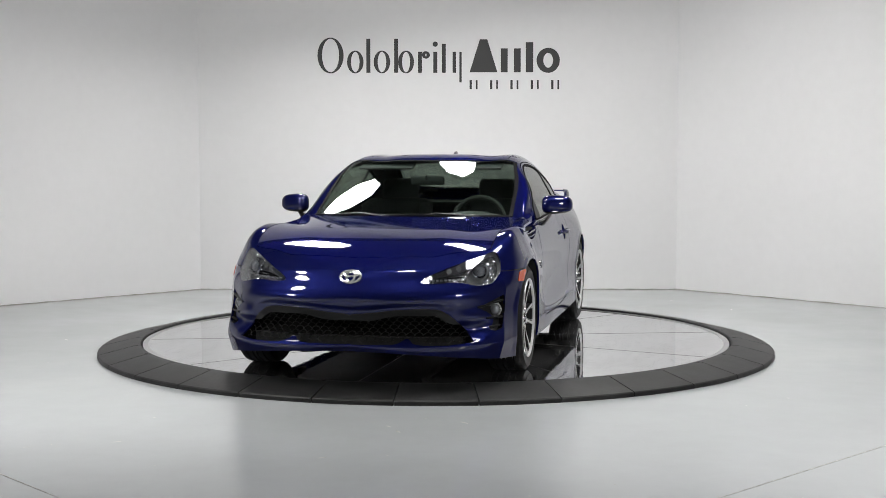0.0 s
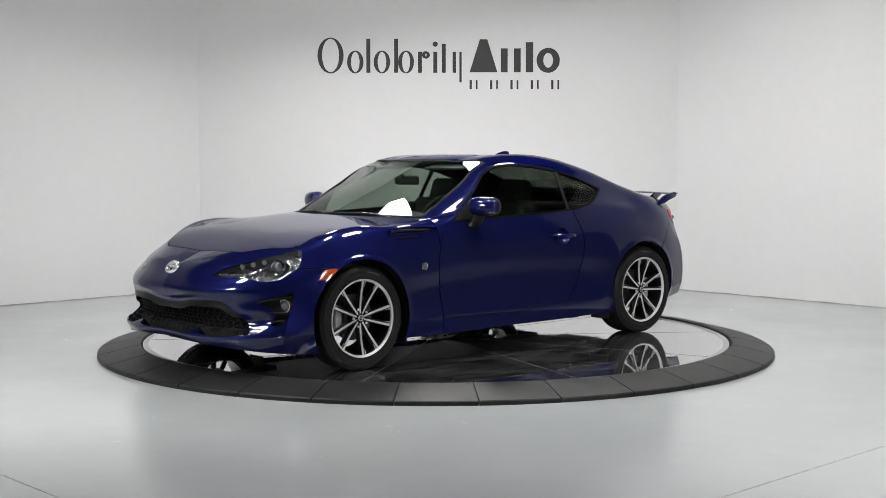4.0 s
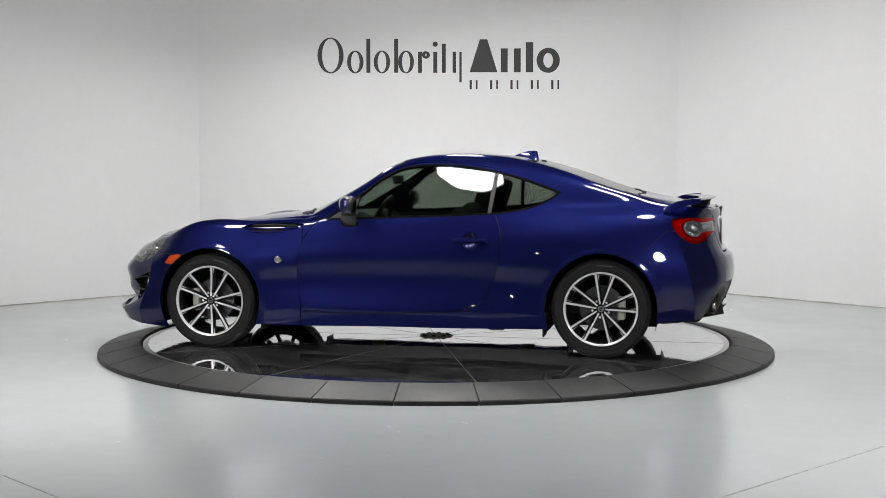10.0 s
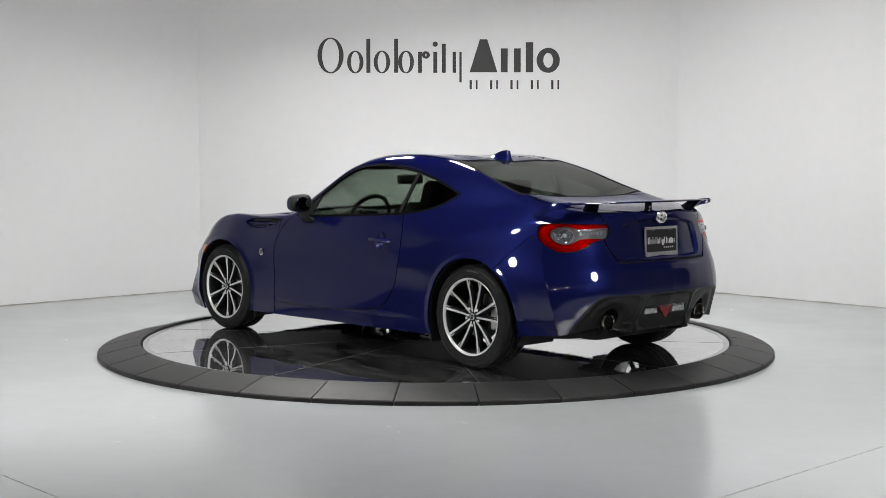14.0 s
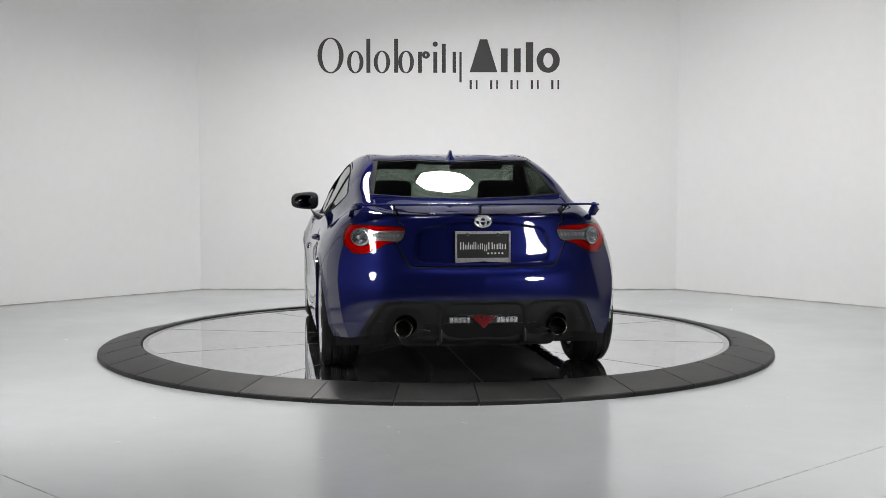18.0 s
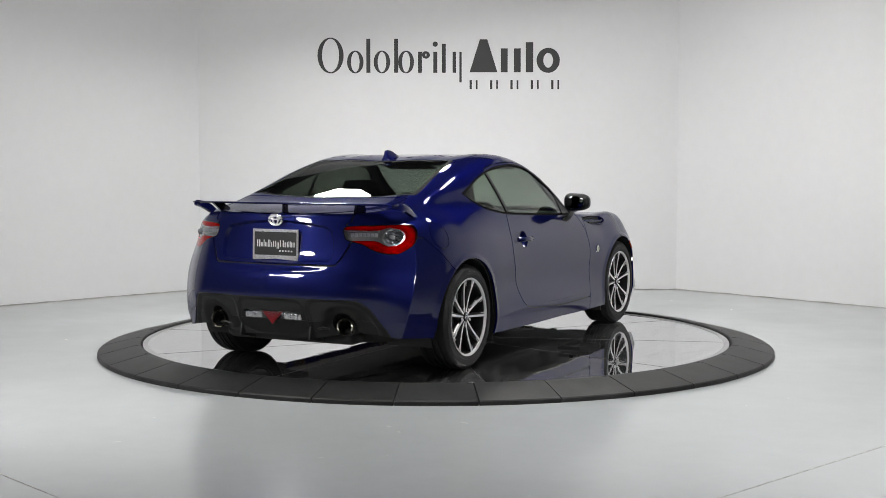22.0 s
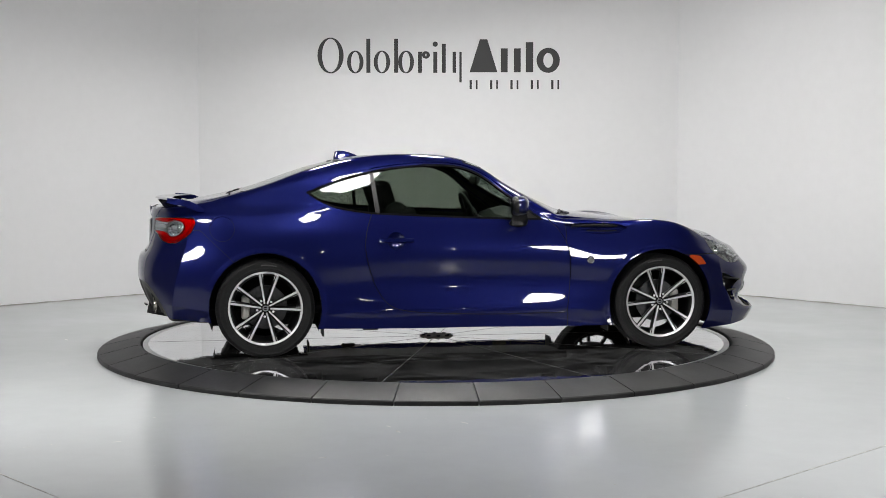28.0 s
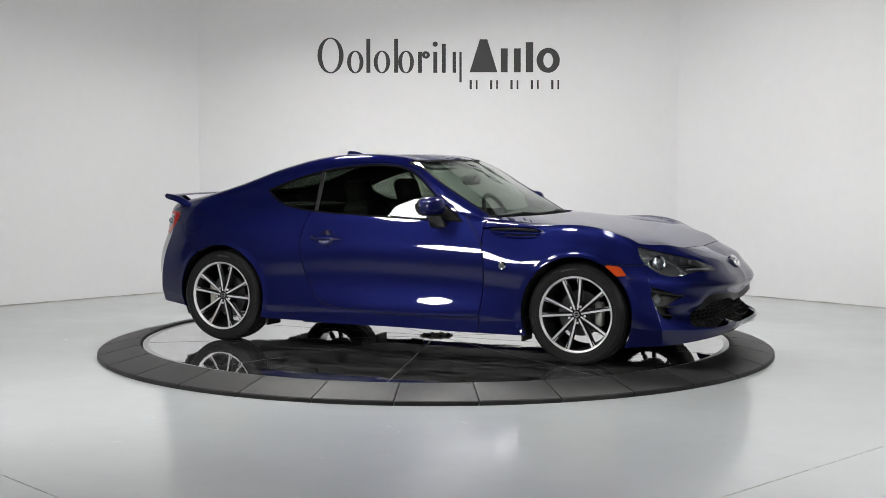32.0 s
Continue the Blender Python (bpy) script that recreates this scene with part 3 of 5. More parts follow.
def split(m, fn):
    """Cut a skin piece along fn = 0: the pieces where fn is below and above nought."""
    V, N, UV, F = m["V"], m["N"], m["UV"], m["F"]
    g = fn(m)
    g = np.where(np.abs(g) < 1e-7, 1e-7, g)
    side = g > 0
    lo, hi, nv, nn, nuv, cache = [], [], [], [], [], {}
    base = len(V)

    def mid(a, b):
        key = (a, b) if a < b else (b, a)
        if key not in cache:
            t = g[a] / (g[a] - g[b])
            cache[key] = base + len(nv)
            nv.append(V[a] + (V[b] - V[a]) * t)
            q = N[a] + (N[b] - N[a]) * t
            nn.append(q / (np.linalg.norm(q) + 1e-12))
            nuv.append(UV[a] + (UV[b] - UV[a]) * t)
        return cache[key]

    for f in F:
        s = [side[i] for i in f]
        if all(s):
            hi.append(f)
        elif not any(s):
            lo.append(f)
        else:
            pa, pb = [], []
            for k, i in enumerate(f):
                j = f[(k + 1) % len(f)]
                (pb if s[k] else pa).append(i)
                if s[k] != side[j]:
                    c = mid(i, j)
                    pa.append(c), pb.append(c)
            if len(pa) > 2:
                lo.append(tuple(pa))
            if len(pb) > 2:
                hi.append(tuple(pb))
    if nv:
        V, N, UV = np.vstack([V, nv]), np.vstack([N, nn]), np.vstack([UV, nuv])
    return tidy({"V": V, "N": N, "UV": UV, "F": lo}), tidy({"V": V, "N": N, "UV": UV, "F": hi})


def tidy(m):
    used = sorted({i for f in m["F"] for i in f})
    back = {i: k for k, i in enumerate(used)}
    return {"V": m["V"][used], "N": m["N"][used], "UV": m["UV"][used], "F": [tuple(back[i] for i in f) for f in m["F"]]}


def join(*ms):
    V, N, UV, F, n = [], [], [], [], 0
    for m in ms:
        if len(m["F"]):
            V.append(m["V"]), N.append(m["N"]), UV.append(m["UV"])
            F += [tuple(i + n for i in f) for f in m["F"]]
            n += len(m["V"])
    return {"V": np.vstack(V), "N": np.vstack(N), "UV": np.vstack(UV), "F": F}


def mirrored(m):
    k = np.array([1, -1, 1])
    return {"V": m["V"] * k, "N": m["N"] * k, "UV": m["UV"], "F": [f[::-1] for f in m["F"]]}


def shifted(m, d):
    """Move a piece along its normals (d may be a list, one for each vertex)."""
    d = np.asarray(d, float)
    return {**m, "V": m["V"] + m["N"] * (d[:, None] if d.ndim else d)}


def rim_edges(m):
    seen = {}
    for f in m["F"]:
        for a, b in zip(f, f[1:] + f[:1]):
            k = (a, b) if a < b else (b, a)
            seen[k] = None if k in seen else (a, b)
    return [e for e in seen.values() if e]


def thick(m, d):
    """A shell: the piece, its copy d below it, and the rim between them."""
    low = shifted(m, -d)
    n = len(m["V"])
    V, N, UV = np.vstack([m["V"], low["V"]]), np.vstack([m["N"], -m["N"]]), np.vstack([m["UV"], m["UV"]])
    F = list(m["F"]) + [tuple(i + n for i in f[::-1]) for f in m["F"]]
    k, rv, rn = 2 * n, [], []
    for a, b in rim_edges(m):
        p, q = m["V"][a], m["V"][b]
        if abs(p[1]) < 1e-5 and abs(q[1]) < 1e-5:
            continue
        out = np.cross(q - p, m["N"][a])
        out /= np.linalg.norm(out) + 1e-12
        rv += [q, p, low["V"][a], low["V"][b]]
        rn += [out] * 4
        F.append((k, k + 1, k + 2, k + 3))
        k += 4
    if rv:
        V, N, UV = np.vstack([V, rv]), np.vstack([N, rn]), np.vstack([UV, np.zeros((len(rv), 2))])
    return {"V": V, "N": N, "UV": UV, "F": F}


def place(name, m, mat, parent, label=""):
    return link_mesh(name, m["V"], m["F"], mat, parent, label, True, m["N"])


def both(name, m, mat, parent, label=""):
    """One piece on each flank."""
    return place(name, m, mat, parent, label), place(name, mirrored(m), mat, parent, label)


def welded(m):
    """A piece and its mirror image, sewn together along the middle line."""
    n = len(m["V"])
    mid = np.abs(m["V"][:, 1]) < 1e-6
    back, k = np.zeros(n, int), 0
    for i in range(n):
        back[i] = i if mid[i] else n + k
        k += not mid[i]
    r = mirrored(m)
    return {"V": np.vstack([m["V"], r["V"][~mid]]), "N": np.vstack([m["N"], r["N"][~mid]]), "UV": np.vstack([m["UV"], r["UV"][~mid]]), "F": list(m["F"]) + [tuple(int(back[i]) for i in f) for f in r["F"]]}


def across(name, m, mat, parent, label=""):
    """One piece that spans the middle."""
    return place(name, welded(m), mat, parent, label)


def poly_field(P, poly):
    """Signed distance to a closed outline, below nought inside."""
    P, poly = np.asarray(P, float), np.asarray(poly, float)
    d = np.full(len(P), 1e9)
    inside = np.zeros(len(P), bool)
    for a, b in zip(poly, np.roll(poly, -1, axis=0)):
        e, w = b - a, P - a
        t = np.clip((w @ e) / (e @ e + 1e-12), 0, 1)
        d = np.minimum(d, np.linalg.norm(w - t[:, None] * e, axis=1))
        c = (a[1] > P[:, 1]) != (b[1] > P[:, 1])
        with np.errstate(divide="ignore", invalid="ignore"):
            xx = (b[0] - a[0]) * (P[:, 1] - a[1]) / (b[1] - a[1]) + a[0]
        inside ^= c & (P[:, 0] < xx)
    return np.where(inside, -d, d)


def rounded(pts, n=6, closed=True):
    """A soft outline through corner points; a point given as (x, y, 1) stays sharp."""
    out, k = [], len(pts)
    P = [np.array(p[:2], float) for p in pts]
    T = []
    for i in range(k):
        T.append((P[(i + 1) % k] - P[i - 1]) / 2 if not (len(pts[i]) > 2 and pts[i][2]) else None)
    for i in range(k if closed else k - 1):
        a, b = P[i], P[(i + 1) % k]
        ta, tb = T[i], T[(i + 1) % k]
        L = np.linalg.norm(b - a)
        ta = (b - a) if ta is None else ta / (np.linalg.norm(ta) + 1e-9) * L
        tb = (b - a) if tb is None else tb / (np.linalg.norm(tb) + 1e-9) * L
        for s in np.linspace(0, 1, n, endpoint=False):
            out.append((2 * s**3 - 3 * s**2 + 1) * a + (s**3 - 2 * s**2 + s) * ta + (-2 * s**3 + 3 * s**2) * b + (s**3 - s**2) * tb)
    return np.array(out)


def side_field(outline, ymin=0.4):
    def f(m):
        d = poly_field(m["V"][:, [0, 2]], outline)
        return np.where(m["V"][:, 1] > ymin, d, np.maximum(d, 0.05))
    return f


def front_field(outline, xmin=1.2):
    def f(m):
        d = poly_field(m["V"][:, [1, 2]], outline)
        return np.where(m["V"][:, 0] > xmin, d, np.maximum(d, 0.05))
    return f


def rear_field(outline, xmax=-1.2):
    def f(m):
        d = poly_field(m["V"][:, [1, 2]], outline)
        return np.where(m["V"][:, 0] < xmax, d, np.maximum(d, 0.05))
    return f


def top_field(outline, zmin=0.6):
    def f(m):
        d = poly_field(m["V"][:, [0, 1]], outline)
        return np.where((m["V"][:, 2] > zmin), d, np.maximum(d, 0.05))
    return f

# ---- the car ----
car = empty("car")
tagged(car, "glossy dark blue metallic two-door sports coupe on the turntable", "car")
body, KU, KV = skin()
WB, R_ARCH, HUB_Z = 1.285, 0.350, 0.311
gaps = []


def arch_dist(V):
    return np.minimum(np.hypot(V[:, 0] - WB, V[:, 2] - HUB_Z), np.hypot(V[:, 0] + WB, V[:, 2] - HUB_Z)) - R_ARCH


def soft_step(d, w):
    t = np.clip(d / w, 0, 1)
    return t * t * (3 - 2 * t)


PLATE_BAY = rounded([(-0.322, 0.856), (0.322, 0.856), (0.372, 0.725), (0.340, 0.682), (-0.340, 0.682), (-0.372, 0.725)], 5)


def sculpt(m):
    """Wheel-arch lips, the bay of the number plate, hood creases and the waist line."""
    V, N = m["V"].copy(), m["N"]
    out = np.zeros(len(V))
    d = arch_dist(V)
    flank = V[:, 1] > 0.6
    out += np.where(flank, 0.005 * (1 - soft_step(d - 0.012, 0.016)), 0)
    mouth = poly_field(V[:, [1, 2]], MOUTH_FULL)
    nose = V[:, 0] > 1.6
    out -= np.where(nose & (V[:, 2] > 0.26), 0.010 * (1 - soft_step(np.abs(mouth - 0.0), 0.05)), 0)
    # the nose draws back between the grille bar and the chin
    chin = np.where(V[:, 0] > 1.75, 0.060 * np.exp(-(((V[:, 2] - 0.315) / 0.050) ** 2)) * soft_step(0.80 - V[:, 1], 0.12), 0)
    # hood: a shallow valley between the wings and a raised middle
    hood_zone = (V[:, 0] > 0.85) & (V[:, 0] < 1.85) & (V[:, 2] > 0.62)
    fade = soft_step(V[:, 0] - 0.85, 0.3) * soft_step(1.85 - V[:, 0], 0.3)
    out += np.where(hood_zone, fade * (0.004 * np.exp(-((V[:, 1] - 0.40) / 0.09) ** 2) - 0.005 * np.exp(-((V[:, 1] - 0.57) / 0.07) ** 2)), 0)
    # skirts: a crease above the sill
    out -= np.where(flank, 0.003 * np.exp(-((V[:, 2] - 0.30) / 0.035) ** 2) * soft_step(0.92 - np.abs(V[:, 0]), 0.35), 0)
    V += N * out[:, None]
    V[:, 0] -= chin
    V[:, 1] = np.where(m["V"][:, 1] < 1e-6, 0, V[:, 1])
    return {**m, "V": V}


MOUTH = rounded([(0.0, 0.398, 1), (0.152, 0.412), (0.269, 0.428), (0.48, 0.428), (0.552, 0.385), (0.612, 0.32), (0.672, 0.252, 1), (0.54, 0.240), (0.379, 0.245), (0.32, 0.276, 1), (0.27, 0.247), (0.14, 0.240), (0.0, 0.239, 1)])
MOUTH_FULL = np.vstack([[q for q in MOUTH if q[1] > 0.30 or q[0] > 0.5], [(0.0, 0.239)], [(-0.1, 0.239)], [(-0.1, 0.4)]])
body = sculpt(body)


def renormal(m):
    """Normals of the dense grid after sculpting."""
    V = m["V"]
    N = np.zeros_like(V)
    F = np.array(m["F"])
    n = np.cross(V[F[:, 2]] - V[F[:, 0]], V[F[:, 3]] - V[F[:, 1]])
    for k in range(4):
        np.add.at(N, F[:, k], n)
    mid = np.abs(V[:, 1]) < 1e-6
    N[mid, 1] = 0
    return {**m, "N": N / (np.linalg.norm(N, axis=1, keepdims=True) + 1e-12)}


body = renormal(body)
_, body = split(body, lambda m: np.where(m["V"][:, 1] > 0.5, arch_dist(m["V"]), 0.05))


def front_x(y, z):
    """How far forward the skin lies at a height and half-width."""
    V = NOSE
    d = (V[:, 1] - abs(y)) ** 2 + (V[:, 2] - z) ** 2
    k = np.argsort(d)[:6]
    w = 1 / (d[k] + 1e-6)
    return float((V[k, 0] * w).sum() / w.sum())


NOSE = body["V"][body["V"][:, 0] > 1.5]


def flank_y(x, z):
    V = FLANK
    d = (V[:, 0] - x) ** 2 + (V[:, 2] - z) ** 2
    k = np.argsort(d)[:6]
    w = 1 / (d[k] + 1e-6)
    return float((V[k, 1] * w).sum() / w.sum())


FLANK = body["V"][body["V"][:, 1] > 0.62]


def deck_z(x, y):
    V = DECKTOP
    d = (V[:, 0] - x) ** 2 + (V[:, 1] - abs(y)) ** 2
    k = np.argsort(d)[:6]
    w = 1 / (d[k] + 1e-6)
    return float((V[k, 2] * w).sum() / w.sum())


DECKTOP = body["V"][body["N"][:, 2] > 0.3]


def panel(m, field, w=0.0032):
    """Cut a panel out along a seam: the panel, and the rest; the seam's strip joins the gaps."""
    inn, rest = split(m, lambda q: field(q) + w)
    strip, rest = split(rest, lambda q: field(q) - w)
    if strip["F"]:
        gaps.append(shifted(strip, -0.010))
    return inn, rest


def offset(field, d):
    return lambda q: field(q) + d


def recess(m, depth):
    """A pocket sunk below the skin: its floor and walls."""
    low = shifted(m, -depth)
    V, N, UV, F = [low["V"]], [low["N"]], [low["UV"]], list(low["F"])
    n = len(low["V"])
    for a, b in rim_edges(m):
        p, q = m["V"][a], m["V"][b]
        if abs(p[1]) < 1e-5 and abs(q[1]) < 1e-5:
            continue
        nn = -np.cross(q - p, m["N"][a])
        nn /= np.linalg.norm(nn) + 1e-12
        V.append([p, q, low["V"][b], low["V"][a]]), N.append([nn] * 4), UV.append(np.zeros((4, 2)))
        F.append((n, n + 1, n + 2, n + 3))
        n += 4
    return {"V": np.vstack(V), "N": np.vstack(N), "UV": np.vstack(UV), "F": F}


def fresh(m):
    """Normals taken anew from the faces."""
    V, N = m["V"], np.zeros_like(m["V"])
    for f in m["F"]:
        p = V[list(f)]
        n = np.cross(p, np.roll(p, -1, axis=0)).sum(axis=0)
        for i in f:
            N[i] += n
    N /= np.linalg.norm(N, axis=1, keepdims=True) + 1e-12
    N *= np.where((N * m["N"]).sum(axis=1) < 0, -1.0, 1.0)[:, None]
    return {**m, "N": N}


def inset(m, field, depth, w):
    """Sink the part inside a field by a depth, with a crisp sloping wall of width w round it."""
    inn, rest = split(m, field)
    slope, rest = split(rest, lambda q: field(q) - w)
    inn = fresh(shifted(inn, -depth(inn) if callable(depth) else -depth))
    if slope["F"]:
        d = depth(slope) if callable(depth) else depth
        slope = fresh(shifted(slope, -d * np.clip(1 - field(slope) / w, 0, 1)))
    return join(rest, slope, inn)


def calm(m, ax, n=2, bow=1.0, flat=1.0, pivot=0.0, below=None):
    """Even curvature for a panel: its normals follow one low surface through its points.
    bow and flat scale the curve along and across; below: only under that height."""
    a, b = [i for i in range(3) if i != ax]
    V = m["V"]
    p, q = V[:, a] - pivot, V[:, b]
    mask = np.ones(len(V), bool) if below is None else V[:, 2] < below
    terms = [(i, j) for i in range(n + 1) for j in range(n + 1) if i + j <= n and (ax != 2 or j % 2 == 0)]
    M = np.stack([p**i * q**j for i, j in terms], 1)
    c = np.linalg.lstsq(M[mask], V[mask, ax], rcond=None)[0]
    c[terms.index((2, 0))] *= bow
    c[terms.index((0, 2))] *= flat
    N = np.zeros_like(V)
    N[:, ax] = 1
    N[:, a] = -sum(k * i * p ** max(i - 1, 0) * q**j for k, (i, j) in zip(c, terms))
    N[:, b] = -sum(k * j * p**i * q ** max(j - 1, 0) for k, (i, j) in zip(c, terms))
    N *= np.where((N * m["N"]).sum(axis=1) < 0, -1.0, 1.0)[:, None]
    N /= np.linalg.norm(N, axis=1, keepdims=True)
    if below is not None:
        w = soft_step(below - V[:, 2], 0.05)[:, None]
        N = N * w + m["N"] * (1 - w)
        N /= np.linalg.norm(N, axis=1, keepdims=True)
    return {**m, "N": N}


def sheet(m, x0, lean, bow, cross, twist):
    """The even lie of a bent pane about x0: its lean, its curve along and across, and its twist."""
    x, y = m["V"][:, 0] - x0, m["V"][:, 1]
    N = np.stack([-(lean + bow * x + twist * y**2), -(cross * y + 2 * twist * x * y), np.ones(len(x))], 1)
    return {**m, "N": N / np.linalg.norm(N, axis=1, keepdims=True)}


# -- glass --
SIDE_GLASS = rounded([(0.505, 0.854, 1), (0.386, 0.939), (0.243, 1.048), (0.136, 1.130), (0.045, 1.176), (-0.048, 1.199), (-0.196, 1.207), (-0.382, 1.197), (-0.566, 1.171), (-0.75, 1.127), (-0.896, 1.077), (-1.015, 1.032, 1), (-0.929, 0.976), (-0.837, 0.937), (-0.71, 0.912), (-0.602, 0.898), (-0.385, 0.886), (-0.022, 0.870), (0.342, 0.856)], 4)
dlo = side_field(SIDE_GLASS)
opening, body = split(body, offset(dlo, -0.004))
glass, trim = split(opening, offset(dlo, 0.008))
glass = calm(glass, 1)
belt_trim, top_trim = split(trim, lambda m: m["V"][:, 2] - (0.865 + np.interp(-m["V"][:, 0], [-0.5, 0.6, 0.9], [0, 0.05, 0.12])))


def post_field(m):
    """The post between door glass and quarter glass."""
    V = m["V"]
    return np.abs(V[:, 0] - (-0.583 - 0.103 * (V[:, 2] - 1.03))) - 0.013


post, glass = split(glass, post_field)
quarter_glass, door_glass = split(glass, lambda m: m["V"][:, 0] + 0.583)
sail, door_glass = split(door_glass, lambda m: 0.322 - m["V"][:, 0] - 0.25 * (m["V"][:, 2] - 0.87))
both("door_window", thick(shifted(door_glass, -0.006), 0.004), GLASS, car, "tinted door window")
both("quarter_window", thick(shifted(quarter_glass, -0.006), 0.004), GLASS, car, "dark tinted quarter window")
both("window_post", thick(shifted(post, -0.001), 0.012), BLACK, car, "satin black window post")
both("mirror_sail", thick(shifted(sail, -0.003), 0.012), BLACK, car, "black triangular mirror sail")
both("window_trim", thick(shifted(top_trim, 0.001), 0.012), FRIT, car)
both("belt_moulding", thick(shifted(belt_trim, 0.002), 0.012), FRIT, car, "thin black moulding below the side windows")


def screen_field(m):
    V, UV = m["V"], m["UV"]
    base = 0.785 - 0.14 * (V[:, 1] / 0.65) ** 2
    head = 0.075 - 0.06 * (V[:, 1] / 0.57) ** 2
    rail = np.where(V[:, 0] > -0.3, KV[7] + 0.045 - UV[:, 1], 1.0)
    return np.maximum(np.maximum(V[:, 0] - base, head - V[:, 0]), rail)


opening, body = split(body, screen_field)
screen, frit = split(sheet(opening, 0.56, -0.529, -0.18, -0.223, 0.216), offset(screen_field, 0.022))
across("windscreen", thick(shifted(screen, -0.004), 0.005), SCREEN_GLASS, car, "lightly tinted windscreen")
across("windscreen_surround", thick(shifted(frit, -0.003), 0.006), FRIT, car, "black windscreen edge band")


def cowl_field(m):
    V = m["V"]
    base = 0.785 - 0.14 * (V[:, 1] / 0.65) ** 2
    return np.maximum(np.maximum(V[:, 0] - base - 0.055, V[:, 1] - 0.665), base - 0.02 - V[:, 0])


cowl, body = split(body, lambda m: np.where(m["V"][:, 2] > 0.8, cowl_field(m), 0.05))
across("cowl_panel", recess(cowl, 0.018), BLACK, car, "black plastic wiper cowl")


def backlight_field(m):
    V = m["V"]
    top = -0.800 + 0.03 * (V[:, 1] / 0.5) ** 2
    low = -1.525 + 0.09 * (V[:, 1] / 0.56) ** 2
    half = 0.505 + 0.085 * (-0.8 - V[:, 0]) / 0.68
    d = np.maximum(np.maximum(V[:, 0] - top, low - V[:, 0]), V[:, 1] - half)
    return np.where(V[:, 2] > 0.8, d, 0.05)


opening, body = split(body, backlight_field)
backlight, frit = split(calm(opening, 2, bow=1.9, flat=0.8, pivot=-1.2), offset(backlight_field, 0.028))
across("rear_window", thick(shifted(backlight, -0.004), 0.004), REAR_GLASS, car, "tinted sloping rear window")
across("rear_window_surround", thick(shifted(frit, -0.003), 0.006), FRIT, car, "black rear window edge band")

# -- lamps --
HEADLIGHT = rounded([(0.380, 0.572, 1), (0.404, 0.597), (0.498, 0.641), (0.608, 0.684), (0.685, 0.712), (0.716, 0.724), (0.744, 0.706), (0.767, 0.641), (0.762, 0.595), (0.735, 0.557), (0.677, 0.551), (0.62, 0.564), (0.556, 0.571), (0.45, 0.567)], 5)
lens, body = split(body, front_field(HEADLIGHT, 1.5))
TAILLIGHT = rounded([(0.90, 0.878, 1), (0.70, 0.878), (0.46, 0.871), (0.428, 0.858), (0.440, 0.80), (0.465, 0.786), (0.535, 0.768), (0.585, 0.738), (0.640, 0.716), (0.70, 0.712), (0.90, 0.715, 1)], 5)
tail_outline = rear_field(TAILLIGHT, -1.62)
tail_field_xz = lambda m: np.maximum(tail_outline(m), m["V"][:, 0] - np.interp(m["V"][:, 2], [0.70, 0.725, 0.757, 0.787, 0.833, 0.86, 0.88], [-1.865, -1.815, -1.767, -1.735, -1.712, -1.712, -1.722]))
tail, body = split(body, tail_field_xz)

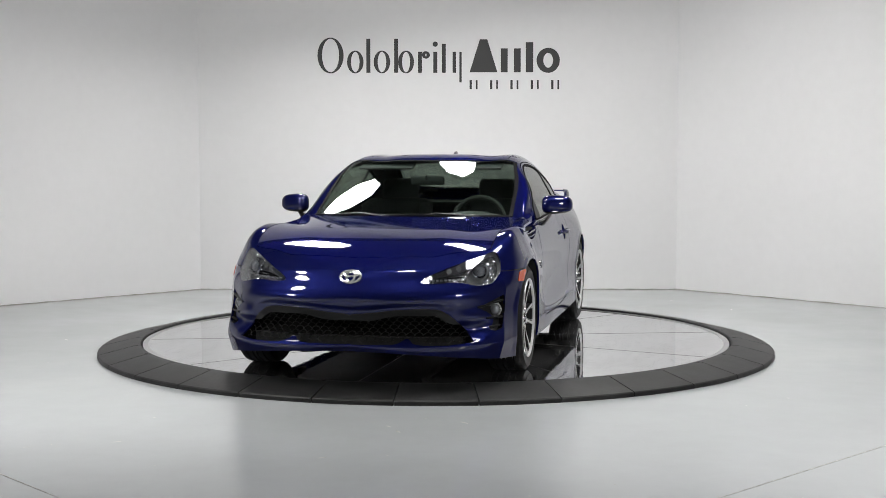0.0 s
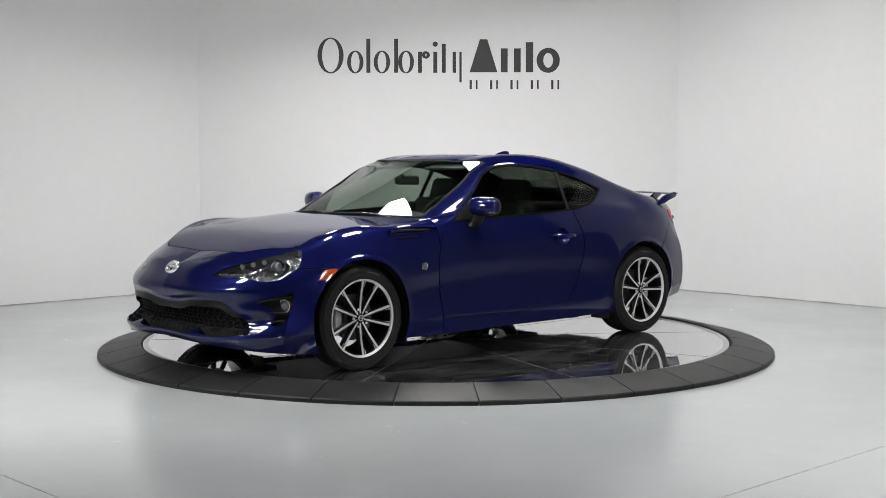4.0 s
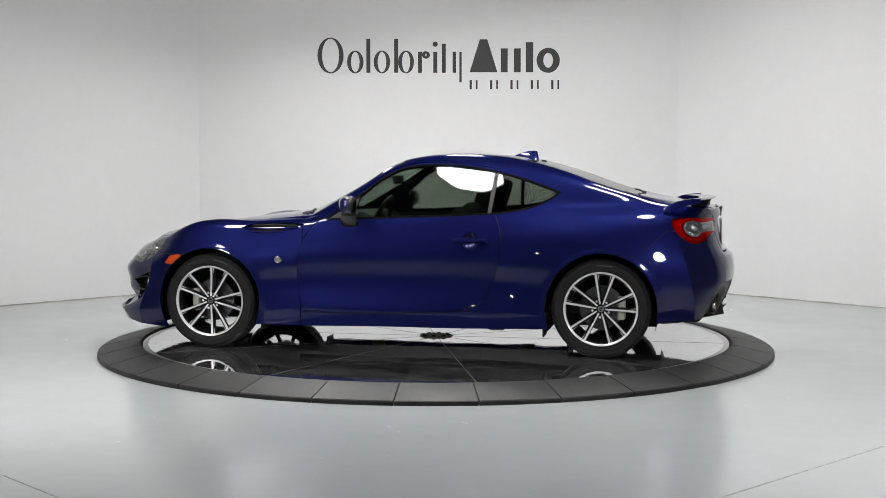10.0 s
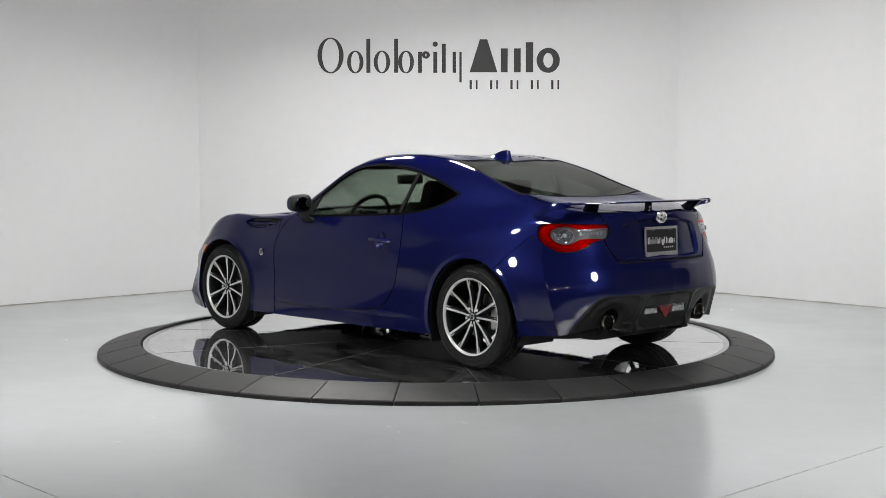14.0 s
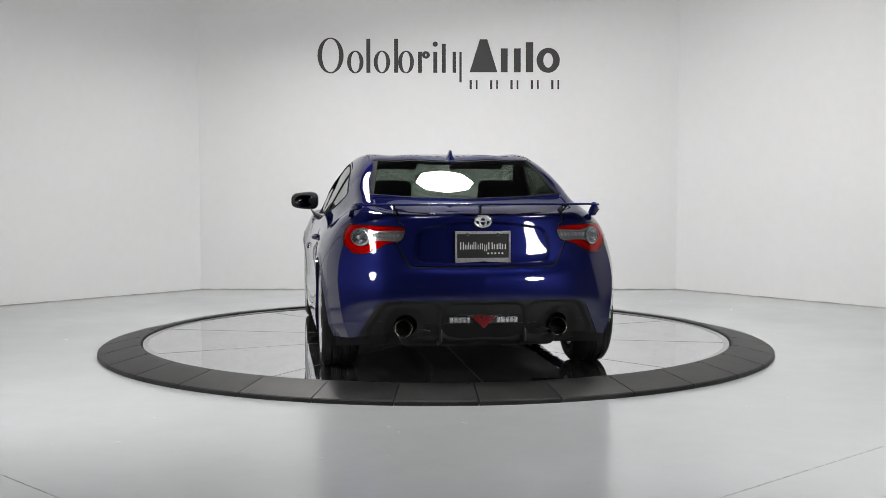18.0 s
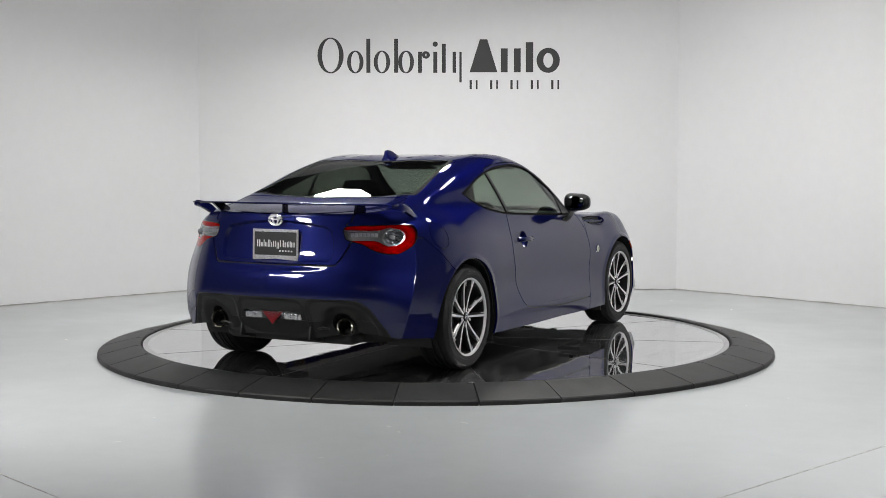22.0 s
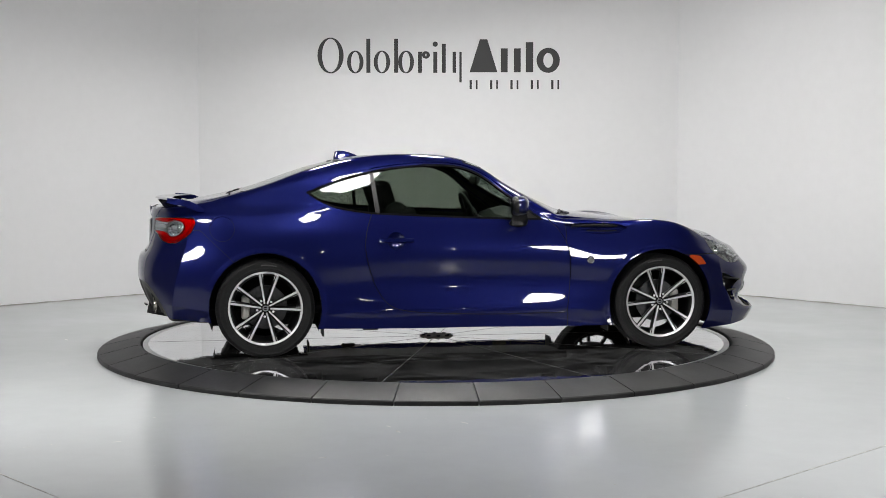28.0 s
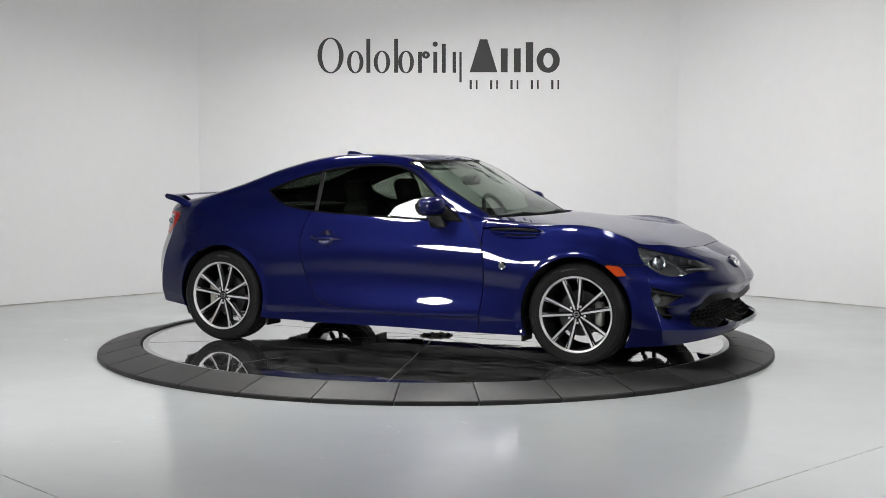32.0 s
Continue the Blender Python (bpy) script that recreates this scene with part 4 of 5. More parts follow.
for flip in (False, True):
    side = -1 if flip else 1
    turn_over = mirrored if flip else (lambda m: m)
    lamp = place("headlight", turn_over(recess(lens, 0.075)), LAMP_GREY, car, "clear headlight with projector and a row of daytime diodes")
    place("lens", turn_over(thick(shifted(calm(lens, 0), 0.001), 0.003)), LENS, lamp)
    blade_in, _ = split(lens, lambda m: np.abs(poly_field(m["V"][:, [1, 2]], rounded([(0.42, 0.583), (0.52, 0.615), (0.62, 0.622), (0.62, 0.612), (0.52, 0.603), (0.42, 0.578)], 4))) - 0.004)
    place("chrome_blade", turn_over(shifted(blade_in, -0.022)), CHROME, lamp, "bright chrome blade")
    outer, inner = split(lens, lambda m: 0.600 - m["V"][:, 1] + 0.35 * (m["V"][:, 2] - 0.62))
    bowl, _ = split(outer, lambda m: -(np.hypot(m["V"][:, 1] - 0.676, (m["V"][:, 2] - 0.622) * 1.05) - 0.056))
    hollow, _ = split(bowl, lambda m: np.hypot(m["V"][:, 1] - 0.676, m["V"][:, 2] - 0.63) - 0.105)
    place("reflector", turn_over(shifted(hollow, -0.040)), FACETED, lamp, "silvered reflector shell")
    px = front_x(0.676, 0.622)
    eye = part("projector", lathe([(0.0, 0.022), (0.018, 0.018), (0.031, 0.006), (0.034, 0.0), (0.034, -0.02)], 32, "x"), LENS_BALL, lamp, "round projector lens", smooth=True)
    eye.matrix_local = pose(px - 0.052, side * 0.66, 0.622, 0, 0, side * 22)
    ring_ob = part("projector_ring", lathe([(0.034, -0.012), (0.035, 0.006), (0.040, 0.010), (0.046, 0.006), (0.049, -0.012)], 40, "x", True), CHROME, lamp, "chrome ring", smooth=True)
    ring_ob.matrix_local = pose(px - 0.050, side * 0.66, 0.622, 0, 0, side * 22)
    for k in range(9):
        y = 0.425 + 0.021 * k
        z = 0.580 + 0.0006 * k
        x = front_x(y, z) - 0.018
        led = part("diode", box(0.012, 0.014, 0.011, bevel=0.002), DIODE, lamp)
        led.matrix_local = pose(x, side * y, z, 0, 0, side * 28)
    for k in range(3):
        y = 0.515 + 0.045 * k
        z = 0.625 + 0.013 * k
        cell = part("turn_cell", lathe([(0.0, -0.010), (0.009, -0.006), (0.014, 0.004), (0.015, 0.006)], 20, "x"), LAMP_GREY, lamp, smooth=True)
        cell.matrix_local = pose(front_x(y, z) - 0.030, side * y, z, 0, 0, side * 30)

    tl = place("taillight", turn_over(recess(tail, 0.05)), LAMP_DARK, car, "red and clear taillight wrapping round the corner")
    core, seal = split(tail, lambda m: tail_field_xz(m) + 0.004)
    place("seal", turn_over(thick(shifted(seal, 0.001), 0.006)), GLOSS_BLACK, tl, "thin black lamp edge")
    strip = lambda m: np.minimum(poly_field(m["V"][:, [1, 2]], rounded([(0.40, 0.845), (0.60, 0.846), (0.672, 0.858), (0.672, 0.76), (0.60, 0.787), (0.40, 0.797)], 5)), np.hypot(m["V"][:, 1] - 0.674, m["V"][:, 2] - 0.808) - 0.050)
    clear, red = split(core, strip)
    place("red_lens", turn_over(thick(shifted(red, 0.002), 0.003)), RED_LENS, tl, "glossy red lens")
    guide, _ = split(red, lambda m: np.abs(strip(m) - 0.015) - 0.0075)
    place("light_guide", turn_over(thick(shifted(guide, -0.004), 0.003)), GUIDE, tl, "pale light guide curving round the bowl")
    place("red_reflector", turn_over(shifted(red, -0.014)), RED_BACK, tl, "ribbed red reflector")
    place("clear_lens", turn_over(thick(shifted(clear, 0.0), 0.003)), LENS, tl, "clear lens")
    shell, rest_clear = split(clear, lambda m: np.hypot(m["V"][:, 1] - 0.674, m["V"][:, 2] - 0.808) - 0.040)
    place("reflector", turn_over(recess(shell, 0.030)), FACETED, tl, "chrome bowl")
    ring_in, rest_clear = split(rest_clear, lambda m: np.hypot(m["V"][:, 1] - 0.674, m["V"][:, 2] - 0.808) - 0.047)
    place("bowl_ring", turn_over(thick(shifted(ring_in, -0.006), 0.004)), REFLECTOR, tl, "bright ring round the bowl")
    place("backing", turn_over(shifted(rest_clear, -0.020)), LAMP_DARK, tl, "dark lamp backing")
    bar_strip, _ = split(rest_clear, lambda m: np.maximum(m["V"][:, 1] - 0.612, np.abs(m["V"][:, 2] - 0.840) - 0.0045))
    place("light_bar", turn_over(thick(shifted(bar_strip, -0.008), 0.004)), REFLECTOR, tl, "bright light strip")
    tx = -1.845
    bulb = part("bulb", lathe([(0.0, -0.026), (0.012, -0.022), (0.019, -0.006), (0.020, 0.01)], 24, "x"), LENS_BALL, tl, smooth=True)
    bulb.matrix_local = pose(tx, side * 0.665, 0.808, 0, 0, side * -40)
    for k in range(7):
        y = 0.465 + 0.022 * k
        d = part("diode", box(0.010, 0.017, 0.021, bevel=0.002), DIODE, tl)
        d.matrix_local = pose(-1.958 + 0.30 * (y - 0.465) + 0.012, side * y, 0.819, 0, 0, side * -25)

MARKER = rounded([(1.600, 0.553, 1), (1.560, 0.608, 1), (1.470, 0.617, 1), (1.512, 0.551, 1)], 2)
marker, body = split(body, side_field(MARKER))
both("side_marker", thick(shifted(marker, 0.004), 0.010), AMBER, car, "amber side marker lamp at the front wheel arch")

# -- nose --
mouth, body = split(body, front_field(MOUTH, 1.6))
mould, mouth_low = split(mouth, lambda m: 0.395 + 0.030 * soft_step(m["V"][:, 1] - 0.10, 0.18) - 0.030 - m["V"][:, 2] - 0.05 * soft_step(m["V"][:, 1] - 0.46, 0.1))
# pocket behind the mesh, its shade painted in by the near-black colour
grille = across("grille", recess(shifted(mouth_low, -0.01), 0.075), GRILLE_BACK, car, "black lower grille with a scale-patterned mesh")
across("grille_bar", thick(shifted(mould, 0.003), 0.035), BLACK, car, "satin black bar along the top of the grille")


def grille_mesh():
    """Overlapping scale arcs across the mouth."""
    bm = bmesh.new()
    pitch, rise = 0.047, 0.0215
    inner_ok = lambda y, z: poly_field(np.array([(abs(y), z)]), MOUTH)[0] < -0.004
    for row in range(9):
        z0 = 0.236 + rise * row
        for k in range(-15, 16):
            y0 = (k + 0.5 * (row % 2)) * pitch
            path = []
            for a in np.linspace(0, math.pi, 8):
                y, z = y0 + 0.5 * pitch * math.cos(a), z0 + rise * math.sin(a)
                if inner_ok(y, z):
                    path.append((front_x(y, z) - 0.030, y, z))
            if len(path) >= 3:
                t = tube(path, 0.0028, 5)
                me = bpy.data.meshes.new("tmp")
                t.to_mesh(me)
                t.free()
                bm.from_mesh(me)
                bpy.data.meshes.remove(me)
    return bm


part("mesh", grille_mesh(), MESH_BLACK, grille, "black scale mesh", smooth=True)

FOG_BAY = rounded([(0.681, 0.431, 1), (0.746, 0.466), (0.800, 0.495, 1), (0.803, 0.403), (0.797, 0.312, 1), (0.767, 0.300), (0.735, 0.312, 1), (0.752, 0.352), (0.738, 0.392)], 3)
bay, body = split(body, front_field(FOG_BAY, 1.55))
for side in (1, -1):
    turn_over = (lambda m: m) if side > 0 else mirrored
    fog = place("fog_light_bezel", turn_over(recess(bay, 0.04)), BLACK, car, "black finned fog lamp bay")
    base_turn = pose(front_x(0.762, 0.409) - 0.040, side * 0.748, 0.409, 0, 0, side * 22)
    f = part("fog_lamp", lathe([(0.0, 0.018), (0.016, 0.016), (0.027, 0.008), (0.031, 0.0), (0.031, -0.02)], 28, "x"), LENS_BALL, fog, "small round clear fog lamp", smooth=True)
    f.matrix_local = base_turn
    f = part("lamp_ring", lathe([(0.030, -0.01), (0.032, 0.008), (0.039, 0.008), (0.040, -0.01)], 28, "x", True), REFLECTOR, fog, smooth=True)
    f.matrix_local = base_turn
    for y0, y1, z0, z1 in ((0.680, 0.792, 0.434, 0.462), (0.722, 0.792, 0.372, 0.372), (0.735, 0.785, 0.322, 0.330)):
        a = Vector((front_x(y0, z0) + 0.003, side * y0, z0))
        b = Vector((front_x(y1, z1) - 0.004, side * y1, z1))
        fin = part("fin", tube([a, a.lerp(b, 0.3), a.lerp(b, 0.7), b], 0.006, 8), BLACK, fog, smooth=True)

# -- vents behind the front wheels --
VENT = rounded([(1.067, 0.798, 1), (1.030, 0.815), (0.985, 0.823), (0.80, 0.829), (0.64, 0.822, 1), (0.70, 0.790), (0.80, 0.764), (0.894, 0.754), (0.98, 0.758), (1.045, 0.776)], 4)
vent, body = split(body, side_field(VENT))
for side in (1, -1):
    v = place("fender_vent", (mirrored if side < 0 else (lambda m: m))(recess(vent, 0.026)), PAINT, car, "sculpted blue fender vent with a dark slot")
    for x0, x1, z, h in ((0.70, 1.01, 0.808, 0.017), (0.80, 1.00, 0.776, 0.020)):
        rail = [(x, side * (flank_y(x, z) - 0.024), z + 0.006 * (1 - 2 * abs((x - x0) / (x1 - x0) - 0.5))) for x in np.linspace(x0, x1, 7)]
        part("slot", tube(rail, h * 0.55, 8), GAP, v, "dark vent slot", smooth=True)
    for x0, x1, z0, z1 in ((1.035, 0.70, 0.790, 0.797), (1.045, 0.74, 0.770, 0.772)):
        rail = [(x, side * (flank_y(x, z0 + (z1 - z0) * k / 6) - 0.007), z0 + (z1 - z0) * k / 6 - 0.006 * math.sin(math.pi * k / 6)) for k, x in enumerate(np.linspace(x0, x1, 7))]
        part("fin", tube(rail, 0.0065, 8), PAINT, v, "blue vent blade", smooth=True)

# -- tail --
DIFFUSER = rounded([(0.0, 0.466, 1), (0.48, 0.464), (0.548, 0.458), (0.592, 0.428), (0.622, 0.378), (0.655, 0.31), (0.683, 0.25), (0.69, 0.15, 1), (0.0, 0.15, 1), (-0.1, 0.30, 1)], 4)
apron, body = split(body, rear_field(DIFFUSER, -1.6))
hole = lambda m: np.hypot(m["V"][:, 1] - 0.436, m["V"][:, 2] - 0.305) - 0.066
hollow, apron = split(apron, hole)
REV_BOX = np.array([(-0.2, 0.381), (0.195, 0.381), (0.195, 0.327), (-0.2, 0.327)])
rev, apron = split(apron, rear_field(REV_BOX, -1.6))


SIDE_POD = rounded([(0.275, 0.436), (0.50, 0.436), (0.540, 0.424), (0.582, 0.355), (0.620, 0.275), (0.58, 0.262), (0.27, 0.262), (0.262, 0.34)], 4)
MID_POD = rounded([(-0.1, 0.437, 1), (0.185, 0.437), (0.212, 0.405), (0.203, 0.262), (-0.1, 0.258, 1)], 4)


def apron_shape(m):
    """Two sunken side pods, a sunken middle and a hollow round each pipe."""
    m = shifted(m, -0.004)
    m = inset(m, rear_field(SIDE_POD, -1.6), lambda q: 0.009 + 0.020 * (1 - soft_step(np.hypot(q["V"][:, 1] - 0.436, q["V"][:, 2] - 0.305) - 0.060, 0.07)), 0.024)
    return inset(m, rear_field(MID_POD, -1.6), 0.008, 0.016)


diff = across("diffuser", thick(apron_shape(apron), 0.012), APRON_BLACK, car, "satin black rear diffuser apron")
both("pipe_recess", recess(shifted(hollow, -0.036), 0.07), GAP, diff)
for side in (1, -1):
    part("strake", box(0.15, 0.016, 0.10, (-1.965, side * 0.237, 0.262), 0.005, pose(0, 0, 0, 0, 12, 0)), APRON_BLACK, diff, smooth=True)
    part("pod_ridge", tube([(-2.045, side * 0.30, 0.292), (-2.052, side * 0.335, 0.302), (-2.040, side * 0.37, 0.296)], 0.007, 8), APRON_BLACK, diff, smooth=True)
    pipe = part("exhaust_pipe", lathe([(0.042, 0.12), (0.043, 0.004), (0.052, 0.004), (0.051, 0.12)], 40, "x", True), UNDER, car, "round exhaust pipe with a bright rolled tip", smooth=True, sharp=40)
    part("tip", lathe([(0.0425, 0.012), (0.0430, 0.0), (0.0445, -0.006), (0.048, -0.0095), (0.0515, -0.006), (0.0530, 0.0), (0.0525, 0.012)], 40, "x", True), EXHAUST, pipe, "heat-tinted steel tip", smooth=True)
    pipe.matrix_local = pose(-1.982, side * 0.438, 0.304)
    part("bore", lathe([(0.0, 0.08), (0.0455, 0.08)], 32, "x"), GAP, pipe)
rl = across("reverse_light", recess(shifted(rev, -0.018), 0.03), LAMP_GREY, car, "clear reverse lamp with a red centre triangle")
across("lens", thick(shifted(rev, -0.016), 0.003), LENS, rl)
tri = bmesh.new()
for x in (-2.062, -2.040):
    for y, z in ((0.072, 0.379), (-0.072, 0.379), (0.0, 0.306)):
        tri.verts.new((x, y, z))
tri.verts.ensure_lookup_table()
for f in ((0, 1, 2), (5, 4, 3), (0, 3, 4, 1), (1, 4, 5, 2), (2, 5, 3, 0)):
    tri.faces.new([tri.verts[i] for i in f])
part("red_lamp", tri, RED_SOLID, rl, "red triangular fog lamp")
for side in (1, -1):
    for k in range(5):
        part("reflector_cell", box(0.01, 0.020, 0.034, (-2.052, side * (0.085 + 0.024 * k), 0.354), 0.003), REFLECTOR, rl)

# -- roof seams --
def ditch_field(m):
    V = m["V"]
    d = np.abs(V[:, 1] - (0.515 + 0.02 * np.abs(V[:, 0] + 0.35))) - 0.004
    return np.where((V[:, 2] > 1.1) & (V[:, 0] < 0.06) & (V[:, 0] > -0.80), d, 0.05)


ditch, body = split(body, ditch_field)
gaps.append(shifted(ditch, -0.007))

# -- panels --
DOOR = rounded([(0.545, 0.852, 1), (0.613, 0.779), (0.664, 0.672), (0.677, 0.564), (0.671, 0.418), (0.652, 0.272), (0.640, 0.256, 1), (0.157, 0.252), (-0.206, 0.266), (-0.423, 0.287), (-0.513, 0.326), (-0.585, 0.425), (-0.631, 0.552), (-0.655, 0.678), (-0.645, 0.784), (-0.609, 0.895, 1), (-0.582, 1.03, 1), (-0.62, 1.30, 1), (0.20, 1.30, 1)], 5)


def door_zone(m):
    V = m["V"]
    d = poly_field(V[:, [0, 2]], DOOR)
    rail = dlo(m) - 0.016
    return np.where(V[:, 2] > 0.90, np.maximum(d, rail), d)


door_field = lambda m: np.where(m["V"][:, 1] > 0.4, door_zone(m), 0.05)
door, body = panel(body, door_field)
HOOD = rounded([(1.838, -0.2, 1), (1.838, 0.0, 1), (1.832, 0.38), (1.785, 0.478), (1.70, 0.600), (1.625, 0.700, 1), (1.45, 0.712), (1.2, 0.714), (0.95, 0.716), (0.70, 0.712, 1), (0.55, 0.60, 1), (0.55, -0.2, 1)], 5)
hood, body = panel(body, top_field(HOOD, 0.62))
LID = np.vstack([rounded([(0.0, 0.649, 1), (0.36, 0.650), (0.405, 0.655), (0.437, 0.70), (0.470, 0.765), (0.475, 0.80), (0.44, 0.90), (0.50, 1.02, 1), (0.0, 1.2, 1), (-0.1, 0.8, 1)], 5)])


def lid_field(m):
    V = m["V"]
    d = poly_field(V[:, [1, 2]], LID)
    top = np.maximum(V[:, 1] - 0.565 + 0.10 * soft_step(-1.7 - V[:, 0], 0.2), V[:, 0] + 1.50)
    d = np.where(V[:, 2] > 0.885, np.maximum(top, np.where(V[:, 0] < -1.85, V[:, 1] - 0.465, -0.05)), d)
    return np.where(V[:, 0] < -1.4, np.where((V[:, 2] > 0.64), d, np.maximum(d, 0.003)), 0.05)


lid, body = panel(body, lid_field, 0.006)
fuel = lambda m: np.hypot(m["V"][:, 0] + 1.548, m["V"][:, 2] - 0.808) - 0.076
fuel_field = lambda m: np.where(m["V"][:, 1] > 0.6, fuel(m), 0.05)


def nose_field(m):
    """Front bumper: below the level seam from the marker lamp to the headlight, and under the hood's edge."""
    V = m["V"]
    return np.maximum(1.40 - V[:, 0], V[:, 2] - np.interp(V[:, 0], [1.70, 1.80], [0.619, 0.78]))


bumper, body = panel(body, nose_field)


def tail_field(m):
    """Rear bumper: behind the line from the arch up to the taillight."""
    V = m["V"]
    line = V[:, 0] + 1.505 + (V[:, 2] - 0.63) * 1.05
    return np.maximum(line, V[:, 2] - 0.80)


rear_bumper, body = panel(body, tail_field)
fender, body = panel(body, lambda m: np.where(m["V"][:, 1] > 0.3, np.maximum(0.655 - m["V"][:, 0], m["V"][:, 2] - 0.862), 0.05))
CUP_X, CUP_Z, CUP_R = -0.458, 0.727, 0.056
cup_r = lambda m: np.hypot(m["V"][:, 0] - CUP_X, m["V"][:, 2] - CUP_Z)
cup, door = split(door, lambda m: cup_r(m) - CUP_R)
cup = shifted(cup, -0.036 * (1 - (cup_r(cup) / CUP_R) ** 2) ** 0.7 if len(cup["F"]) else 0.0)
both("handle_cup", fresh(cup), PAINT, car, "round finger recess behind the door handle")
door = calm(door, 1, 5, below=0.855)
place("door", thick(door, 0.014), PAINT, car)
place("door", mirrored(thick(door, 0.014)), PAINT, car)
across("hood", thick(calm(hood, 2, 4), 0.012), PAINT, car)
lid = inset(lid, lambda m: np.where(m["V"][:, 0] < -1.85, poly_field(m["V"][:, [1, 2]], PLATE_BAY), 0.05), lambda q: np.interp(q["V"][:, 2], [0.66, 0.71, 0.85], [0.012, 0.020, 0.022]), 0.013)
across("trunk_lid", thick(lid, 0.012), PAINT, car)
across("front_bumper", thick(bumper, 0.012), PAINT, car)
across("rear_bumper", thick(rear_bumper, 0.012), PAINT, car)
both("front_fender", thick(fender, 0.012), PAINT, car)
right_skin = body
cap, right_skin = panel(body, fuel_field, 0.002)
place("fuel_door", mirrored(thick(cap, 0.006)), PAINT, car, "round blue fuel flap")
shell_left, shell_right = thick(body, 0.012), mirrored(thick(right_skin, 0.012))
place("body_shell", join(shell_left, shell_right), PAINT, car)
for g in gaps:
    (both if g["V"][:, 1].min() > 0.02 else across)("panel_gap", g, GAP, car, "dark seam between panels")
lining, _ = split(join(body, door), lambda m: np.maximum(np.maximum(m["V"][:, 0] - 0.70, -1.62 - m["V"][:, 0]), 0.30 - m["V"][:, 2]))
across("cabin_lining", shifted(lining, -0.030), INTERIOR, car, "dark cabin lining")

# -- underside --
def tray_outline(n=24):
    left = [(2.02, 0.30), (1.94, 0.55), (1.80, 0.70), (1.62, 0.72), (1.62, 0.52), (0.95, 0.52), (0.95, 0.80), (-0.94, 0.80), (-0.94, 0.54), (-1.62, 0.54), (-1.66, 0.60), (-1.76, 0.52), (-1.86, 0.30)]
    return left + [(x, -y) for x, y in reversed(left)]


part("underbody", prism(tray_outline(), 0.195, 0.27), UNDER, car, "dark underbody tray")
part("exhaust_line", tube([(0.9, 0.1, 0.17), (-0.4, 0.1, 0.17), (-1.2, 0.2, 0.19), (-1.62, 0.0, 0.20)], 0.03, 10), UNDER, car, smooth=True)
part("silencer", box(0.30, 0.90, 0.13, (-1.76, 0, 0.25), 0.05, seg=4), UNDER, car, "dark silencer box", smooth=True)
for x in (0.55, -0.62):
    part("jack_point", box(0.10, 0.03, 0.035, (x, 0.79, 0.172), 0.006), UNDER, car)
    part("jack_point", box(0.10, 0.03, 0.035, (x, -0.79, 0.172), 0.006), UNDER, car)


def liner(x):
    bm = bmesh.new()
    n = 28
    rings = []
    for deep in (True, False):
        ring = []
        for a in np.linspace(-0.42, math.pi + 0.42, n):
            px, pz = x + (R_ARCH + 0.012) * math.cos(a), HUB_Z + (R_ARCH + 0.012) * math.sin(a)
            ring.append(bm.verts.new((px, 0.50 if deep else flank_y(px, pz) - 0.014, pz)))
        rings.append(ring)
    for i in range(n - 1):
        bm.faces.new((rings[0][i], rings[0][i + 1], rings[1][i + 1], rings[1][i]))
    bm.faces.new(rings[0])
    return bm


for x in (WB, -WB):
    for side in (1, -1):
        ob = part("wheel_arch_liner", liner(x), UNDER, car, "black wheel arch liner", smooth=True)
        if side < 0:
            ob.data.transform(Matrix.Diagonal((1, -1, 1, 1)))
            ob.data.flip_normals()
        flap = box(0.012, 0.16, 0.10, (x - 0.352 if x > 0 else x + 0.36, side * 0.77, 0.175), 0.004)
        part("splash_flap", flap, UNDER, car)

# -- wheels --
TYRE_R, RIM_R = 0.311, 0.2215


def tyre_mesh():
    prof = [(0.214, -0.086), (0.222, -0.096), (0.240, -0.104), (0.252, -0.1062), (0.2535, -0.1080), (0.256, -0.1080), (0.2575, -0.1068), (0.268, -0.108), (0.281, -0.1068), (0.2825, -0.1082), (0.285, -0.1076), (0.2865, -0.1055), (0.2985, -0.0965), (0.3050, -0.0865)]
    tread = [(0.3075, -0.074), (0.311, -0.058), (0.305, -0.056), (0.305, -0.048), (0.311, -0.046), (0.311, -0.018), (0.305, -0.016), (0.305, -0.008), (0.311, -0.006)]
    half = prof + tread
    full = half + [(r, -h) for r, h in reversed(half)]
    return lathe(full, 96, "y", True)


def shoulder_blocks():
    """Tread blocks on both shoulders of the tyre."""
    bm = bmesh.new()
    n = 62
    for k in range(n):
        a = 2 * math.pi * k / n
        w = 2 * math.pi / n * 0.39
        for s in (1, -1):
            q = []
            for r, h in ((0.2950, 0.1010), (0.3060, 0.0910), (0.3105, 0.076), (0.3112, 0.060)):
                for da in (-w, w):
                    q.append(bm.verts.new((r * math.cos(a + da), s * h, r * math.sin(a + da))))
            for i in range(3):
                bm.faces.new((q[2 * i], q[2 * i + 1], q[2 * i + 3], q[2 * i + 2]))
    return bm


